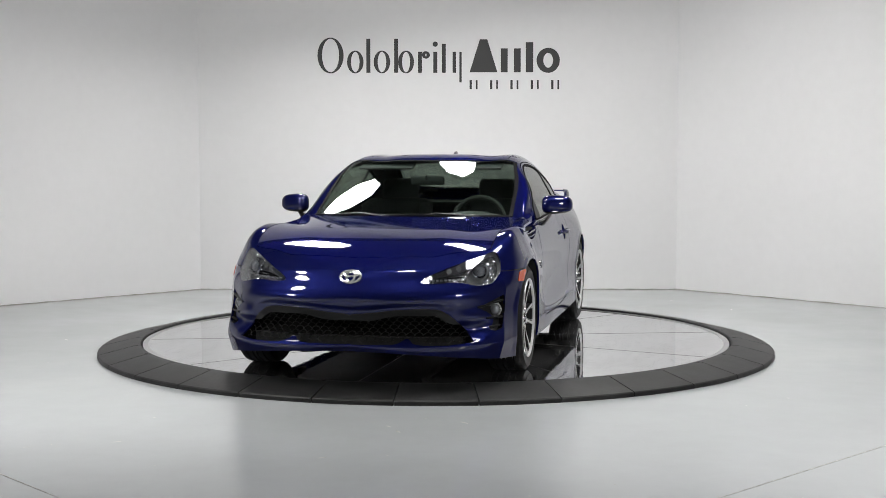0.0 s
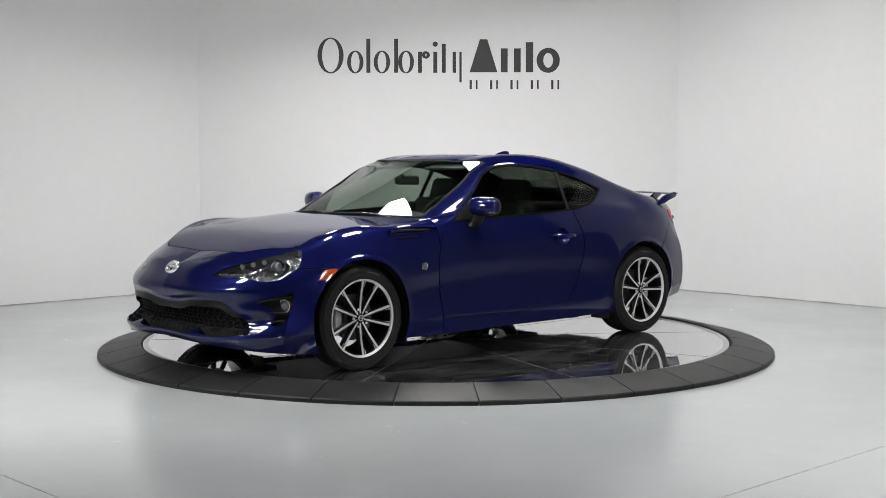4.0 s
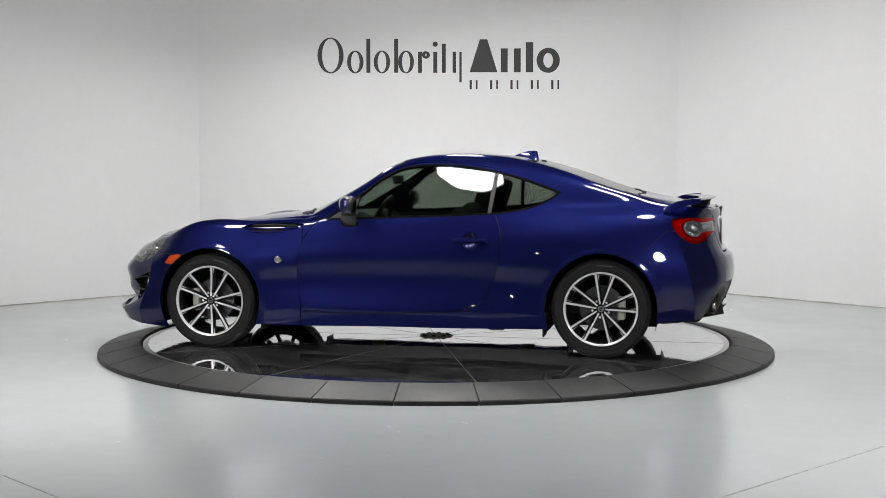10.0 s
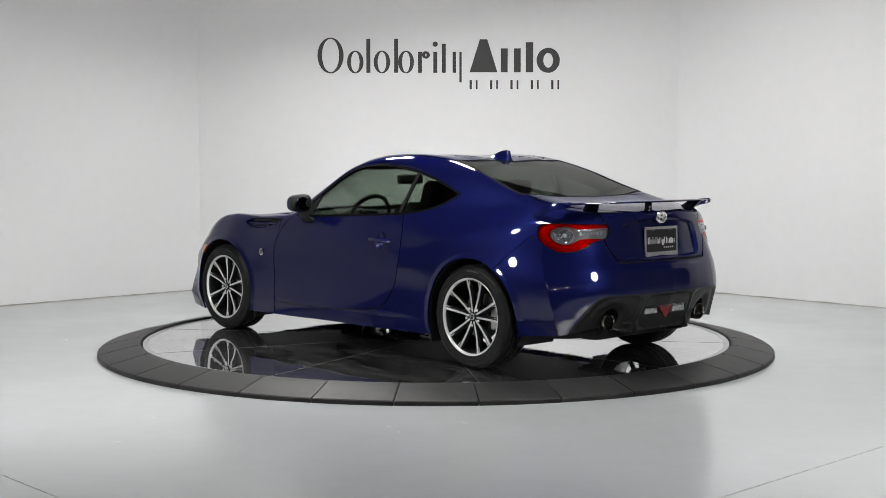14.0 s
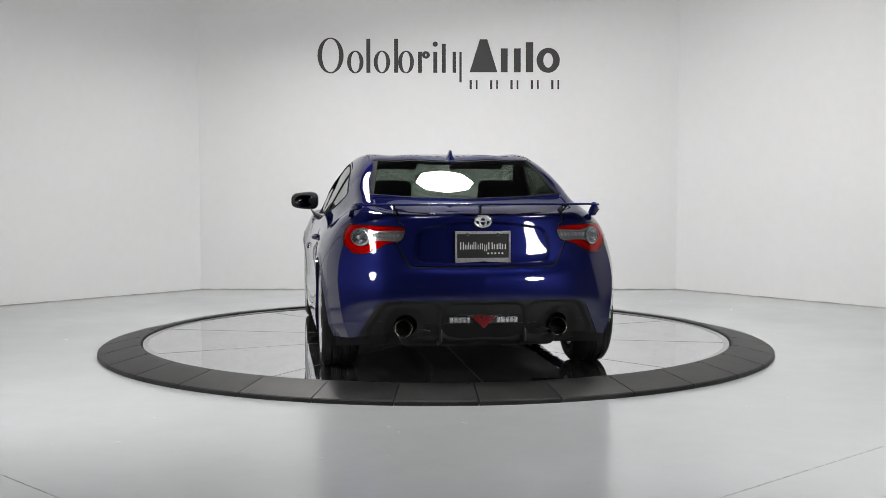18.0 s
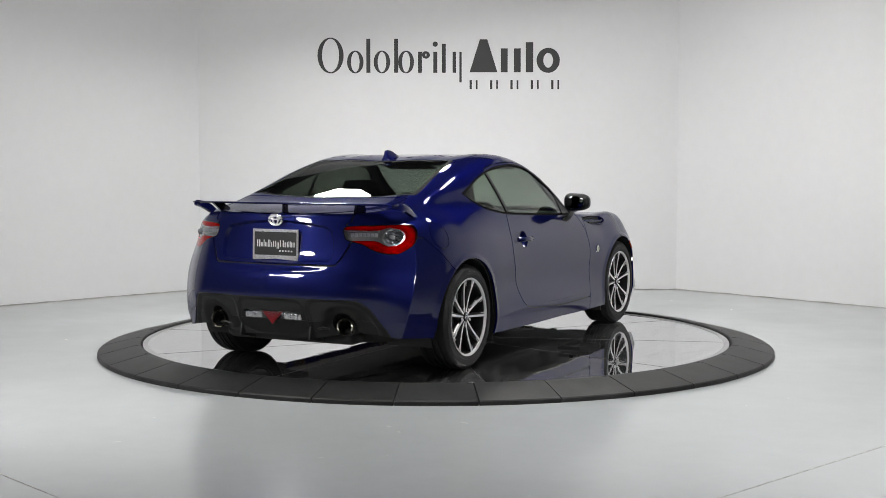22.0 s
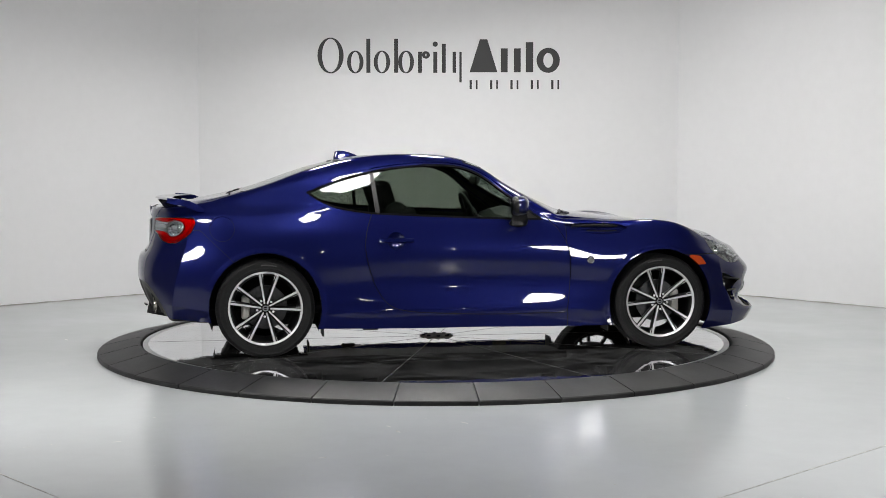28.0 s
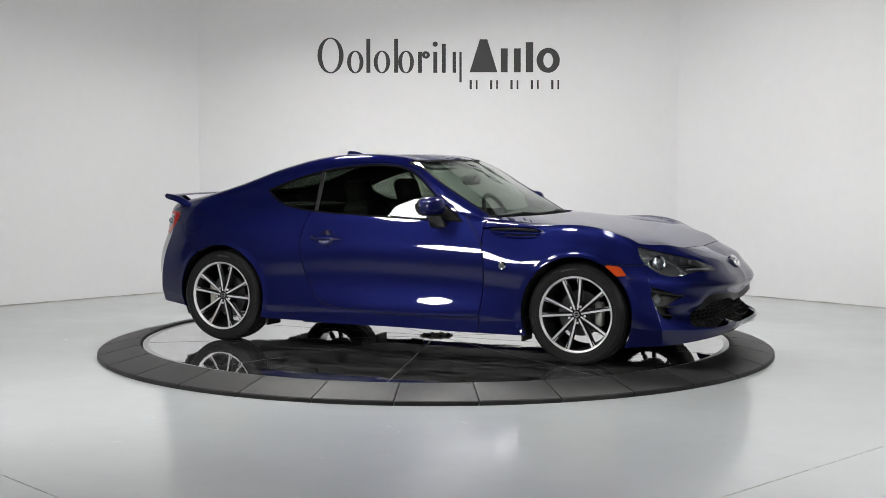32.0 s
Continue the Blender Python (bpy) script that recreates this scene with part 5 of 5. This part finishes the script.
def spoke(z0, z1, w0, w1, y0, y1, depth, lift=0.0):
    """A tapered bar from hub to rim; the face side is +y."""
    bm = bmesh.new()
    n = 6
    rings = []
    for k in range(n + 1):
        t = k / n
        z, w, y = z0 + (z1 - z0) * t, w0 + (w1 - w0) * t, y0 + (y1 - y0) * t + lift * math.sin(math.pi * t)
        d = depth * (1 - 0.35 * t)
        rings.append([bm.verts.new(p) for p in ((-w, y - 0.013, z), (-w * 0.4, y, z), (w * 0.4, y, z), (w, y - 0.013, z), (w * 0.8, y - d, z), (-w * 0.8, y - d, z))])
    for a, b in zip(rings, rings[1:]):
        for i in range(6):
            bm.faces.new((a[i], a[(i + 1) % 6], b[(i + 1) % 6], b[i]))
    bm.faces.new(rings[0]), bm.faces.new(rings[-1])
    return bm


def face_strip(z0, z1, w0, w1, y0, y1, lift, proud, shift0=0.0, shift1=0.0):
    """The machined face of a spoke: a thin slab set proud of it."""
    bm = bmesh.new()
    n, rings = 10, []
    for k in range(n + 1):
        t = k / n
        z, w, y = z0 + (z1 - z0) * t, w0 + (w1 - w0) * t, y0 + (y1 - y0) * t + lift * math.sin(math.pi * t) + proud
        c = shift0 + (shift1 - shift0) * t
        rings.append([bm.verts.new(p) for p in ((c - w, y, z), (c + w, y, z), (c + w, y - 0.004, z), (c - w, y - 0.004, z))])
    for a, b in zip(rings, rings[1:]):
        for i in range(4):
            bm.faces.new((a[i], a[(i + 1) % 4], b[(i + 1) % 4], b[i]))
    bm.faces.new(rings[0]), bm.faces.new(rings[-1])
    return bm


def build_wheel():
    """One wheel with its face towards +y."""
    w = empty("wheel")
    w["label"] = "black and machined ten-spoke alloy wheel with a road tyre"
    tyre = part("tyre", merge(tyre_mesh(), shoulder_blocks()), RUBBER, w, smooth=True, sharp=30)
    rim = part("rim", lathe([(RIM_R, 0.096), (0.2275, 0.0985), (0.224, 0.099), (0.2195, 0.095), (0.214, 0.083), (0.205, 0.03), (0.196, -0.02), (0.196, -0.10), (0.205, -0.103), (0.214, -0.098), (0.214, 0.07)], 80, "y", True), ALLOY_BLACK, w, smooth=True, sharp=40)
    part("rim_flange", lathe([(0.2275, 0.1000), (0.2325, 0.1045), (0.2315, 0.1075), (0.2265, 0.1065), (0.2200, 0.1010), (0.2190, 0.0970), (0.2190, 0.0940), (0.2250, 0.0950)], 80, "y", True), ALLOY, w, "bright machined rim edge", smooth=True, sharp=40)
    for k in range(10):
        fs = 1 if k % 2 else -1  # the spokes stand in five pairs
        at = pose(0, 0, 0, 0, 72 * (k // 2) + 13.5 * fs, 0)
        part("spoke", spoke(0.030, 0.219, 0.0125, 0.0155, 0.078, 0.094, 0.045, -0.006), ALLOY_BLACK, w, smooth=True, sharp=30).matrix_local = at
        part("spoke_face", face_strip(0.028, 0.221, 0.0050, 0.0072, 0.078, 0.094, -0.006, 0.0015, fs * 0.002, fs * 0.006), ALLOY, w, "bright machined spoke face", smooth=True, sharp=30).matrix_local = at
        part("spoke_tick", face_strip(0.186, 0.221, 0.0012, 0.0026, 0.0905, 0.094, 0.0, 0.0015, -fs * 0.0095, -fs * 0.0115), ALLOY, w, "short bright line beside the spoke's end").matrix_local = at
    part("hub", lathe([(0.0, 0.079), (0.034, 0.079), (0.052, 0.074), (0.062, 0.060), (0.062, 0.03), (0.0, 0.03)], 40, "y"), ALLOY_BLACK, w, smooth=True, sharp=25)
    part("centre_cap", lathe([(0.0, 0.087), (0.022, 0.0865), (0.0285, 0.083), (0.029, 0.076), (0.0, 0.076)], 32, "y"), GLOSS_BLACK, w, smooth=True)
    part("cap_emblem", lathe([(0.011, 0.0866), (0.012, 0.0885), (0.0185, 0.0885), (0.0195, 0.0866)], 28, "y", True), CHROME, w, smooth=True)
    part("cap_bar", box(0.024, 0.003, 0.006, (0, 0.0875, 0.0), 0.001), CHROME, w)
    for k in range(8):
        part("sidewall_mark", box(0.0065, 0.0012, 0.0085, (0, 0.1081, 0.273), 0.0003), MARK_GREY, w).matrix_local = pose(0, 0, 0, 0, -8 + 2.6 * k, 0)
    for k in range(5):
        a = radians(72 * k + 90 + 36)
        part("wheel_nut_well", lathe([(0.0115, 0.0795), (0.0115, 0.0745), (0.0, 0.0745)], 16, "y"), GAP, w).matrix_local = pose(-0.053 * math.cos(a), 0.0012, 0.053 * math.sin(a))
        part("wheel_nut", lathe([(0.0, 0.091), (0.0065, 0.089), (0.0085, 0.082), (0.009, 0.074)], 6, "y"), SILVER, w).matrix_local = pose(-0.053 * math.cos(a), 0, 0.053 * math.sin(a))
    return w


wheel_left = build_wheel()
wheels = []
for x, side in ((WB, 1), (-WB, 1), (WB, -1), (-WB, -1)):
    turn = {(WB, 1): -18, (-WB, 1): -6, (WB, -1): 8, (-WB, -1): -6}[(x, side)]
    at = pose(x, side * 0.762, TYRE_R, 0, 0, 0 if side > 0 else 180) @ pose(0, 0, 0, 0, turn, 0)
    w = wheel_left if not wheels else copy_thing(wheel_left, at)
    w.matrix_basis = at
    w.parent = car
    wheels.append(w)
    # the brake behind it does not turn with the wheel
    brake = part("brake_disc", lathe([(0.06, 0.02), (0.138, 0.02), (0.139, 0.0), (0.06, 0.0)], 48, "y", True), STEEL, car, "steel brake disc", smooth=True, sharp=30)
    brake.matrix_local = pose(x, side * 0.755, TYRE_R, 0, 0, 0 if side > 0 else 180)
    part("hub_bell", lathe([(0.0, 0.04), (0.06, 0.035), (0.075, 0.015)], 32, "y"), STEEL, brake, smooth=True)
    cal = box(0.055, 0.05, 0.15, (0.122, 0.015, 0), 0.016, seg=3)
    c = part("caliper", cal, CALIPER, car, "grey brake caliper", smooth=True)
    c.matrix_local = pose(x, side * 0.755, TYRE_R, 0, 0, 0 if side > 0 else 180) @ pose(0, 0, 0, 0, (180 if (side < 0) != (x < 0) else 0), 0)
    part("axle_block", box(0.16, 0.30, 0.12, (x, side * 0.58, TYRE_R), 0.03), UNDER, car)

# -- mirrors --
def mirror_shell(side):
    """A soft wedge: wide and round to the front, cut flat behind."""
    bm = bmesh.new()
    nu, nv, rings = 24, 14, []
    for j in range(nv + 1):
        ph = math.pi * j / nv
        ring = []
        for i in range(nu):
            a = 2 * math.pi * i / nu
            ca, sa, cp, sp = math.cos(a), math.sin(a), math.cos(ph), math.sin(ph)
            p = lambda v, e: math.copysign(abs(v) ** e, v)
            x, y, z = p(sp, 0.6) * p(ca, 0.75), p(cp, 0.6), p(sp, 0.6) * p(sa, 0.75)
            out = (y + 1) / 2
            z = z * (0.068 - 0.008 * out if z > 0 else 0.070 - 0.022 * out) + 0.004 * (1 - out)
            x = x * (0.085 if x > 0 else 0.050) * (1 - 0.30 * out) - 0.035 * out
            ring.append(bm.verts.new((0.335 + x, side * (0.905 + y * 0.098), 0.942 + z)))
        rings.append(ring)
    for a, b in zip(rings, rings[1:]):
        for i in range(nu):
            bm.faces.new((a[i], a[(i + 1) % nu], b[(i + 1) % nu], b[i]))
    bmesh.ops.remove_doubles(bm, verts=bm.verts, dist=1e-5)
    return bm


for side in (1, -1):
    shell = mirror_shell(side)
    low = shell.copy()
    for b, keep_up in ((shell, True), (low, False)):
        bmesh.ops.bisect_plane(b, geom=b.verts[:] + b.edges[:] + b.faces[:], plane_co=(0.335, 0, 0.905), plane_no=(0.12, 0, 1 if keep_up else -1) if keep_up else (-0.12, 0, -1), clear_inner=True)
    rim_bm = shell.copy()
    bmesh.ops.bisect_plane(rim_bm, geom=rim_bm.verts[:] + rim_bm.edges[:] + rim_bm.faces[:], plane_co=(0.305, 0, 0.94), plane_no=(-1, 0, 0), clear_inner=True)
    bmesh.ops.bisect_plane(shell, geom=shell.verts[:] + shell.edges[:] + shell.faces[:], plane_co=(0.305, 0, 0.94), plane_no=(1, 0, 0), clear_inner=True)
    mir = part("door_mirror", shell, PAINT, car, "blue door mirror on a black foot", smooth=True, sharp=60)
    part("bezel", rim_bm, BLACK, mir, "black bezel round the mirror glass", smooth=True, sharp=60)
    part("lower_shell", low, BLACK, mir, "black lower half", smooth=True, sharp=60)
    glass_bm = lathe([(0.0, -0.004), (0.9, -0.004), (1.0, 0.0), (0.9, 0.002), (0.0, 0.002)], 32, "x")
    bmesh.ops.transform(glass_bm, matrix=pose(0.277, side * 0.905, 0.944, 0, 0, side * 12) @ Matrix.Diagonal((1, 0.076, 0.045, 1)), verts=glass_bm.verts)
    part("mirror_glass", glass_bm, MIRROR, mir, "mirror glass", smooth=True)
    foot = bmesh.new()
    path = [((0.338, 0.785, 0.822), 0.062, 0.024), ((0.340, 0.815, 0.828), 0.060, 0.036), ((0.342, 0.843, 0.852), 0.054, 0.040), ((0.335, 0.865, 0.885), 0.050, 0.040), ((0.330, 0.880, 0.918), 0.050, 0.040)]
    rings = []
    for (x, y, z), rx, rn in path:
        rings.append([foot.verts.new((x + rx * math.cos(a), side * (y + 0.5 * rn * math.sin(a)), z + rn * math.sin(a))) for a in np.linspace(0, 2 * math.pi, 16, endpoint=False)])
    for a, b in zip(rings, rings[1:]):
        for i in range(16):
            foot.faces.new((a[i], a[(i + 1) % 16], b[(i + 1) % 16], b[i]))
    foot.faces.new(rings[0]), foot.faces.new(rings[-1])
    part("foot", foot, BLACK, mir, "black mirror foot", smooth=True)

# -- door handles --
for side in (1, -1):
    hx, hz = -0.458, 0.728
    hy = flank_y(hx, hz)
    h = part("door_handle", box(0.028, 0.020, 0.026, (hx + 0.10, side * (flank_y(hx + 0.10, hz) + 0.002), hz), 0.007, seg=3), PAINT, car, "blue pull handle bridging a round cup", smooth=True)
    grip = []
    for t in np.linspace(-1, 1, 9):
        grip.append((hx + 0.105 * t, side * (flank_y(hx + 0.105 * t, hz) + 0.026 * (1 - t * t) ** 0.5 + 0.004), hz + 0.002))
    g = tube(grip, 0.0145, 10)
    part("grip", g, PAINT, h, smooth=True)
    part("lock_boss", lathe([(0.0, 0.016), (0.010, 0.015), (0.012, 0.0)], 16, "y"), CHROME, h, smooth=True).matrix_local = pose(hx - 0.10, side * flank_y(hx - 0.1, hz), hz, 0, 0, 0 if side > 0 else 180)

# -- badges: plain rounded shapes --
def oval_ring(ry, rz, r, n=36):
    return tube([(0, ry * math.cos(a), rz * math.sin(a)) for a in np.linspace(0, 2 * math.pi, n, endpoint=False)], r, 8, True)


for name, x, z, lean, ry, rz in (("front_emblem", front_x(0, 0.601) + 0.010, 0.603, -36, 0.057, 0.038), ("rear_emblem", -2.022, 0.899, 172, 0.043, 0.029)):
    em = part(name, oval_ring(ry, rz, 0.0075), EMBLEM, car, "chrome oval emblem", smooth=True)
    em.matrix_local = pose(x, 0, z, 0, lean if x > 0 else -6, 0)
    part("inner_oval", oval_ring(ry * 0.42, rz * 0.88, 0.006), EMBLEM, em, smooth=True)
    bar = part("cross_oval", oval_ring(ry * 0.70, rz * 0.36, 0.006), EMBLEM, em, smooth=True)
    bar.matrix_local = pose(0, 0, rz * 0.42)
for side in (1, -1):
    by = flank_y(0.808, 0.592)
    b = part("fender_badge", lathe([(0.0, 0.006), (0.020, 0.005), (0.0245, 0.003), (0.025, 0.0)], 32, "y"), CHROME, car, "small round chrome fender badge", smooth=True)
    b.matrix_local = pose(0.808, side * (by + 0.003), 0.592, 0, 0, 0 if side > 0 else 180)
    part("badge_face", lathe([(0.0, 0.0075), (0.017, 0.0065), (0.018, 0.005)], 28, "y"), LAMP_GREY, b, smooth=True)

# -- number plate: the dealer's plain plate --
plate = part("number_plate", box(0.006, 0.300, 0.165, bevel=0.002), PLATE_BLACK, car, "black dealer plate with white marks in a chrome frame")
plate.matrix_local = pose(-2.020, 0, 0.757, 0, 2, 0)
frame_bm = merge(*[box(0.010, sy, sz, (-0.004, y, z), 0.003) for sy, sz, y, z in ((0.312, 0.016, 0, 0.080), (0.312, 0.028, 0, -0.075), (0.011, 0.178, 0.1505, 0), (0.011, 0.178, -0.1505, 0))])
part("plate_frame", frame_bm, PLATE_FRAME, plate, "chrome plate frame")
for y in (0.085, -0.085):
    part("screw", lathe([(0.0, -0.007), (0.007, -0.006), (0.008, 0.0)], 16, "x"), CHROME, plate, smooth=True).matrix_local = pose(-0.004, y, 0.070)
x0 = 0.128
for wdt, hgt, dz in ((0.022, 0.040, 0.0), (0.014, 0.026, -0.006), (0.005, 0.040, 0.001), (0.014, 0.026, -0.006), (0.016, 0.040, 0.001), (0.010, 0.026, -0.006), (0.005, 0.034, -0.002), (0.010, 0.034, -0.002), (0.016, 0.036, -0.011), (0.028, 0.038, 0.0), (0.022, 0.028, -0.005), (0.014, 0.034, -0.002), (0.022, 0.028, -0.005)):
    for edge in ((0.5,) if wdt < 0.012 else (0.16, 0.84)):
        part("mark", box(0.002, 0.0042 if wdt < 0.02 else 0.0062, hgt, (-0.0038, x0 - wdt * edge, 0.006 + dz), 0.0006), WHITE_PLASTIC, plate)
    x0 -= wdt + 0.005
for k in range(5):
    part("mark", box(0.002, 0.010, 0.009, (-0.0038, -0.030 - 0.020 * k, -0.036), 0.0005), WHITE_PLASTIC, plate)

# -- rear wing --
wing = empty("rear_wing")
wing.parent = car
wing["label"] = "low blue and black wing across the trunk"
blade = bmesh.new()
nb = 40
rings = []
for k in range(nb + 1):
    y = -0.70 + 1.40 * k / nb
    x = -1.935 + 0.105 * (abs(y) / 0.70) ** 2.2
    z = 0.990 - 0.004 * (y / 0.7) ** 2
    rings.append([blade.verts.new(p) for p in ((x + 0.055, y, z - 0.003), (x + 0.045, y, z + 0.004), (x, y, z + 0.007), (x - 0.05, y, z + 0.006), (x - 0.056, y, z + 0.002), (x - 0.045, y, z - 0.004), (x, y, z - 0.006))])
for a, b in zip(rings, rings[1:]):
    for i in range(7):
        blade.faces.new((a[i], a[(i + 1) % 7], b[(i + 1) % 7], b[i]))
blade.faces.new(rings[0]), blade.faces.new(rings[-1])
part("blade", blade, PAINT, wing, smooth=True, sharp=50)
for side in (1, -1):
    tip = bmesh.new()
    rings = []
    for x, z0, z1 in ((-1.66, 0.912, 0.932), (-1.70, 0.916, 0.960), (-1.75, 0.938, 0.982), (-1.80, 0.954, 0.992), (-1.85, 0.960, 0.997), (-1.888, 0.972, 0.999)):
        yy = 0.700 - 0.04 * max(0.0, (-1.80 - x)) / 0.1
        rings.append([tip.verts.new(p) for p in ((x, side * (yy + 0.022), z0), (x, side * (yy + 0.018), (z0 + z1) / 2), (x, side * (yy + 0.008), z1), (x, side * (yy - 0.010), z1), (x, side * (yy - 0.006), (z0 + z1) / 2), (x, side * (yy - 0.004), z0))])
    for a, b in zip(rings, rings[1:]):
        for i in range(6):
            tip.faces.new((a[i], a[(i + 1) % 6], b[(i + 1) % 6], b[i]))
    tip.faces.new(rings[0]), tip.faces.new(rings[-1])
    part("end_plate", tip, PAINT, wing, "blue upswept wing end", smooth=True, sharp=50)
    stay = bmesh.new()
    top = [stay.verts.new((x, side * y, 0.988)) for x, y in ((-1.955, 0.502), (-1.865, 0.502), (-1.865, 0.488), (-1.955, 0.488))]
    foot = [stay.verts.new((x, side * y, 0.925)) for x, y in ((-1.905, 0.462), (-1.790, 0.462), (-1.790, 0.448), (-1.905, 0.448))]
    for i in range(4):
        stay.faces.new((top[i], top[(i + 1) % 4], foot[(i + 1) % 4], foot[i]))
    stay.faces.new(top), stay.faces.new(foot)
    part("stay", stay, GLOSS_BLACK, wing, "thin slanting black stay")
part("stay", box(0.05, 0.012, 0.05, (-1.925, 0, 0.962), 0.004), GLOSS_BLACK, wing, smooth=True)

# -- roof fin, wipers --
fin = bmesh.new()
rings = []
for x, h, w in ((-0.605, 0.004, 0.020), (-0.64, 0.018, 0.026), (-0.68, 0.036, 0.030), (-0.72, 0.048, 0.032), (-0.755, 0.055, 0.032), (-0.778, 0.055, 0.030), (-0.788, 0.020, 0.028)):
    z = deck_z(x, 0.0) - 0.004
    rings.append([fin.verts.new(p) for p in ((x, -w, z), (x, -w * 0.35, z + h * 0.66), (x, -0.004, z + h * 1.2), (x, 0.004, z + h * 1.2), (x, w * 0.35, z + h * 0.66), (x, w, z))])
for a, b in zip(rings, rings[1:]):
    for i in range(6):
        fin.faces.new((a[i], a[(i + 1) % 6], b[(i + 1) % 6], b[i]))
fin.faces.new(rings[0]), fin.faces.new(rings[-1])
part("roof_aerial", fin, PAINT, car, "blue shark fin aerial", smooth=True, sharp=50)
for y0, y1 in ((0.46, -0.10), (-0.12, -0.60)):
    pts = []
    for t in np.linspace(0, 1, 7):
        y = y0 + (y1 - y0) * t
        x = 0.792 - 0.14 * (y / 0.65) ** 2 - 0.010 - 0.012 * math.sin(math.pi * t)
        pts.append((x, y, deck_z(x, y) + 0.002))
    wp = part("wiper", tube(pts, 0.005, 8), BLACK, car, "black wiper blade", smooth=True)
    arm = [(0.80 - 0.14 * (y0 / 0.65) ** 2, y0, 0.874), Vector(pts[3]) + Vector((0, 0, 0.005))]
    part("arm", tube(arm, 0.006, 8), BLACK, wp, smooth=True)

# -- cabin --
def cushion(sx, sy, sz, bevel):
    return box(sx, sy, sz, bevel=bevel, seg=4)


for side in (1, -1):
    seat = part("front_seat", cushion(0.50, 0.50, 0.17, 0.06), SEAT_CLOTH, car, "black bucket seat", smooth=True)
    seat.matrix_local = pose(0.0, side * 0.36, 0.44, 0, -8, 0)
    back = part("backrest", cushion(0.15, 0.50, 0.56, 0.065), SEAT_CLOTH, seat, smooth=True)
    back.matrix_local = pose(-0.30, 0, 0.30, 0, -14, 0)
    head = part("headrest", cushion(0.10, 0.27, 0.20, 0.045), SEAT_CLOTH, seat, smooth=True)
    head.matrix_local = pose(-0.395, 0, 0.625, 0, -10, 0)
    for s in (1, -1):
        b = part("bolster", cushion(0.14, 0.08, 0.46, 0.035), SEAT_CLOTH, seat, smooth=True)
        b.matrix_local = pose(-0.25, s * 0.215, 0.30, 0, -14, 0)
rear = part("rear_bench", cushion(0.42, 1.06, 0.14, 0.05), SEAT_CLOTH, car, "black rear bench seat", smooth=True)
rear.matrix_local = pose(-0.82, 0, 0.48, 0, -6, 0)
rb = part("backrest", cushion(0.13, 1.06, 0.46, 0.05), SEAT_CLOTH, rear, smooth=True)
rb.matrix_local = pose(-0.27, 0, 0.26, 0, -22, 0)
part("parcel_shelf", box(0.42, 1.10, 0.03, (-1.28, 0, 0.90), 0.01), INTERIOR, car, "black parcel shelf")
part("cabin_floor", box(2.0, 1.40, 0.06, (-0.35, 0, 0.29), 0.01), INTERIOR, car)
dash = bmesh.new()
rings = []
for y in np.linspace(-0.70, 0.70, 17):
    hump = 0.035 * math.exp(-(((y - 0.36) / 0.17) ** 2))
    prof = ((0.78, 0.84), (0.62, 0.868), (0.48, 0.872 + hump), (0.38, 0.85 + hump), (0.345, 0.80 + hump * 0.5), (0.37, 0.70), (0.43, 0.55), (0.78, 0.50))
    rings.append([dash.verts.new((x, y, z)) for x, z in prof])
for a, b in zip(rings, rings[1:]):
    for i in range(8):
        dash.faces.new((a[i], a[(i + 1) % 8], b[(i + 1) % 8], b[i]))
dash.faces.new(rings[0]), dash.faces.new(rings[-1])
part("dashboard", dash, INTERIOR, car, "black dashboard with a hooded dial cluster", smooth=True, sharp=40)
part("console", box(0.75, 0.20, 0.26, (0.05, 0, 0.46), 0.03), INTERIOR, car, "black centre console")
sw = part("steering_wheel", tube([(0, 0.178 * math.cos(a), 0.178 * math.sin(a)) for a in np.linspace(0, 2 * math.pi, 36, endpoint=False)], 0.0155, 10, True), INTERIOR, car, "black steering wheel", smooth=True)
sw.matrix_local = pose(0.245, 0.36, 0.825, 0, -24, 0)
part("wheel_boss", box(0.05, 0.15, 0.13, (0.02, 0, 0), 0.02, seg=3), INTERIOR, sw, smooth=True)
for a in (0, 180, 270):
    part("wheel_spoke", box(0.016, 0.12, 0.035, bevel=0.006), INTERIOR, sw, smooth=True).matrix_local = pose(0.012, 0.115 * math.cos(radians(a)), 0.115 * math.sin(radians(a)), a, 0, 0)
part("column", tube([(0.26, 0.36, 0.82), (0.46, 0.36, 0.73)], 0.035, 14), INTERIOR, car, smooth=True)
rv = part("rear_view_mirror", box(0.035, 0.235, 0.065, bevel=0.016, seg=3), INTERIOR, car, "black inside mirror", smooth=True)
rv.matrix_local = pose(0.205, 0, 1.100, 0, 8, 0)
part("mirror_stalk", tube([(0.005, 0, 0.005), (0.045, 0, 0.045)], 0.010, 8), INTERIOR, rv)
for side in (1, -1):
    v = part("sun_visor", box(0.14, 0.38, 0.016, bevel=0.006), INTERIOR, car)
    v.matrix_local = pose(0.085, side * 0.31, 1.195, 0, 14, 0)


# ---- what turns ----
def motions():
    rows_car, rows_deck = [], []
    for k in range(65):
        t = k * 0.5
        a = float(np.interp(t, SPIN_T, SPIN_A))
        c, s = math.cos(radians(a)), math.sin(radians(a))
        rows_car.append((t, pose(-AXIS_X * c, -AXIS_X * s, 0, 0, 0, a)))
        rows_deck.append((t, pose(0, 0, 0, 0, 0, a)))
    walk(car, rows_car)
    walk(turntable, rows_deck)


motions()
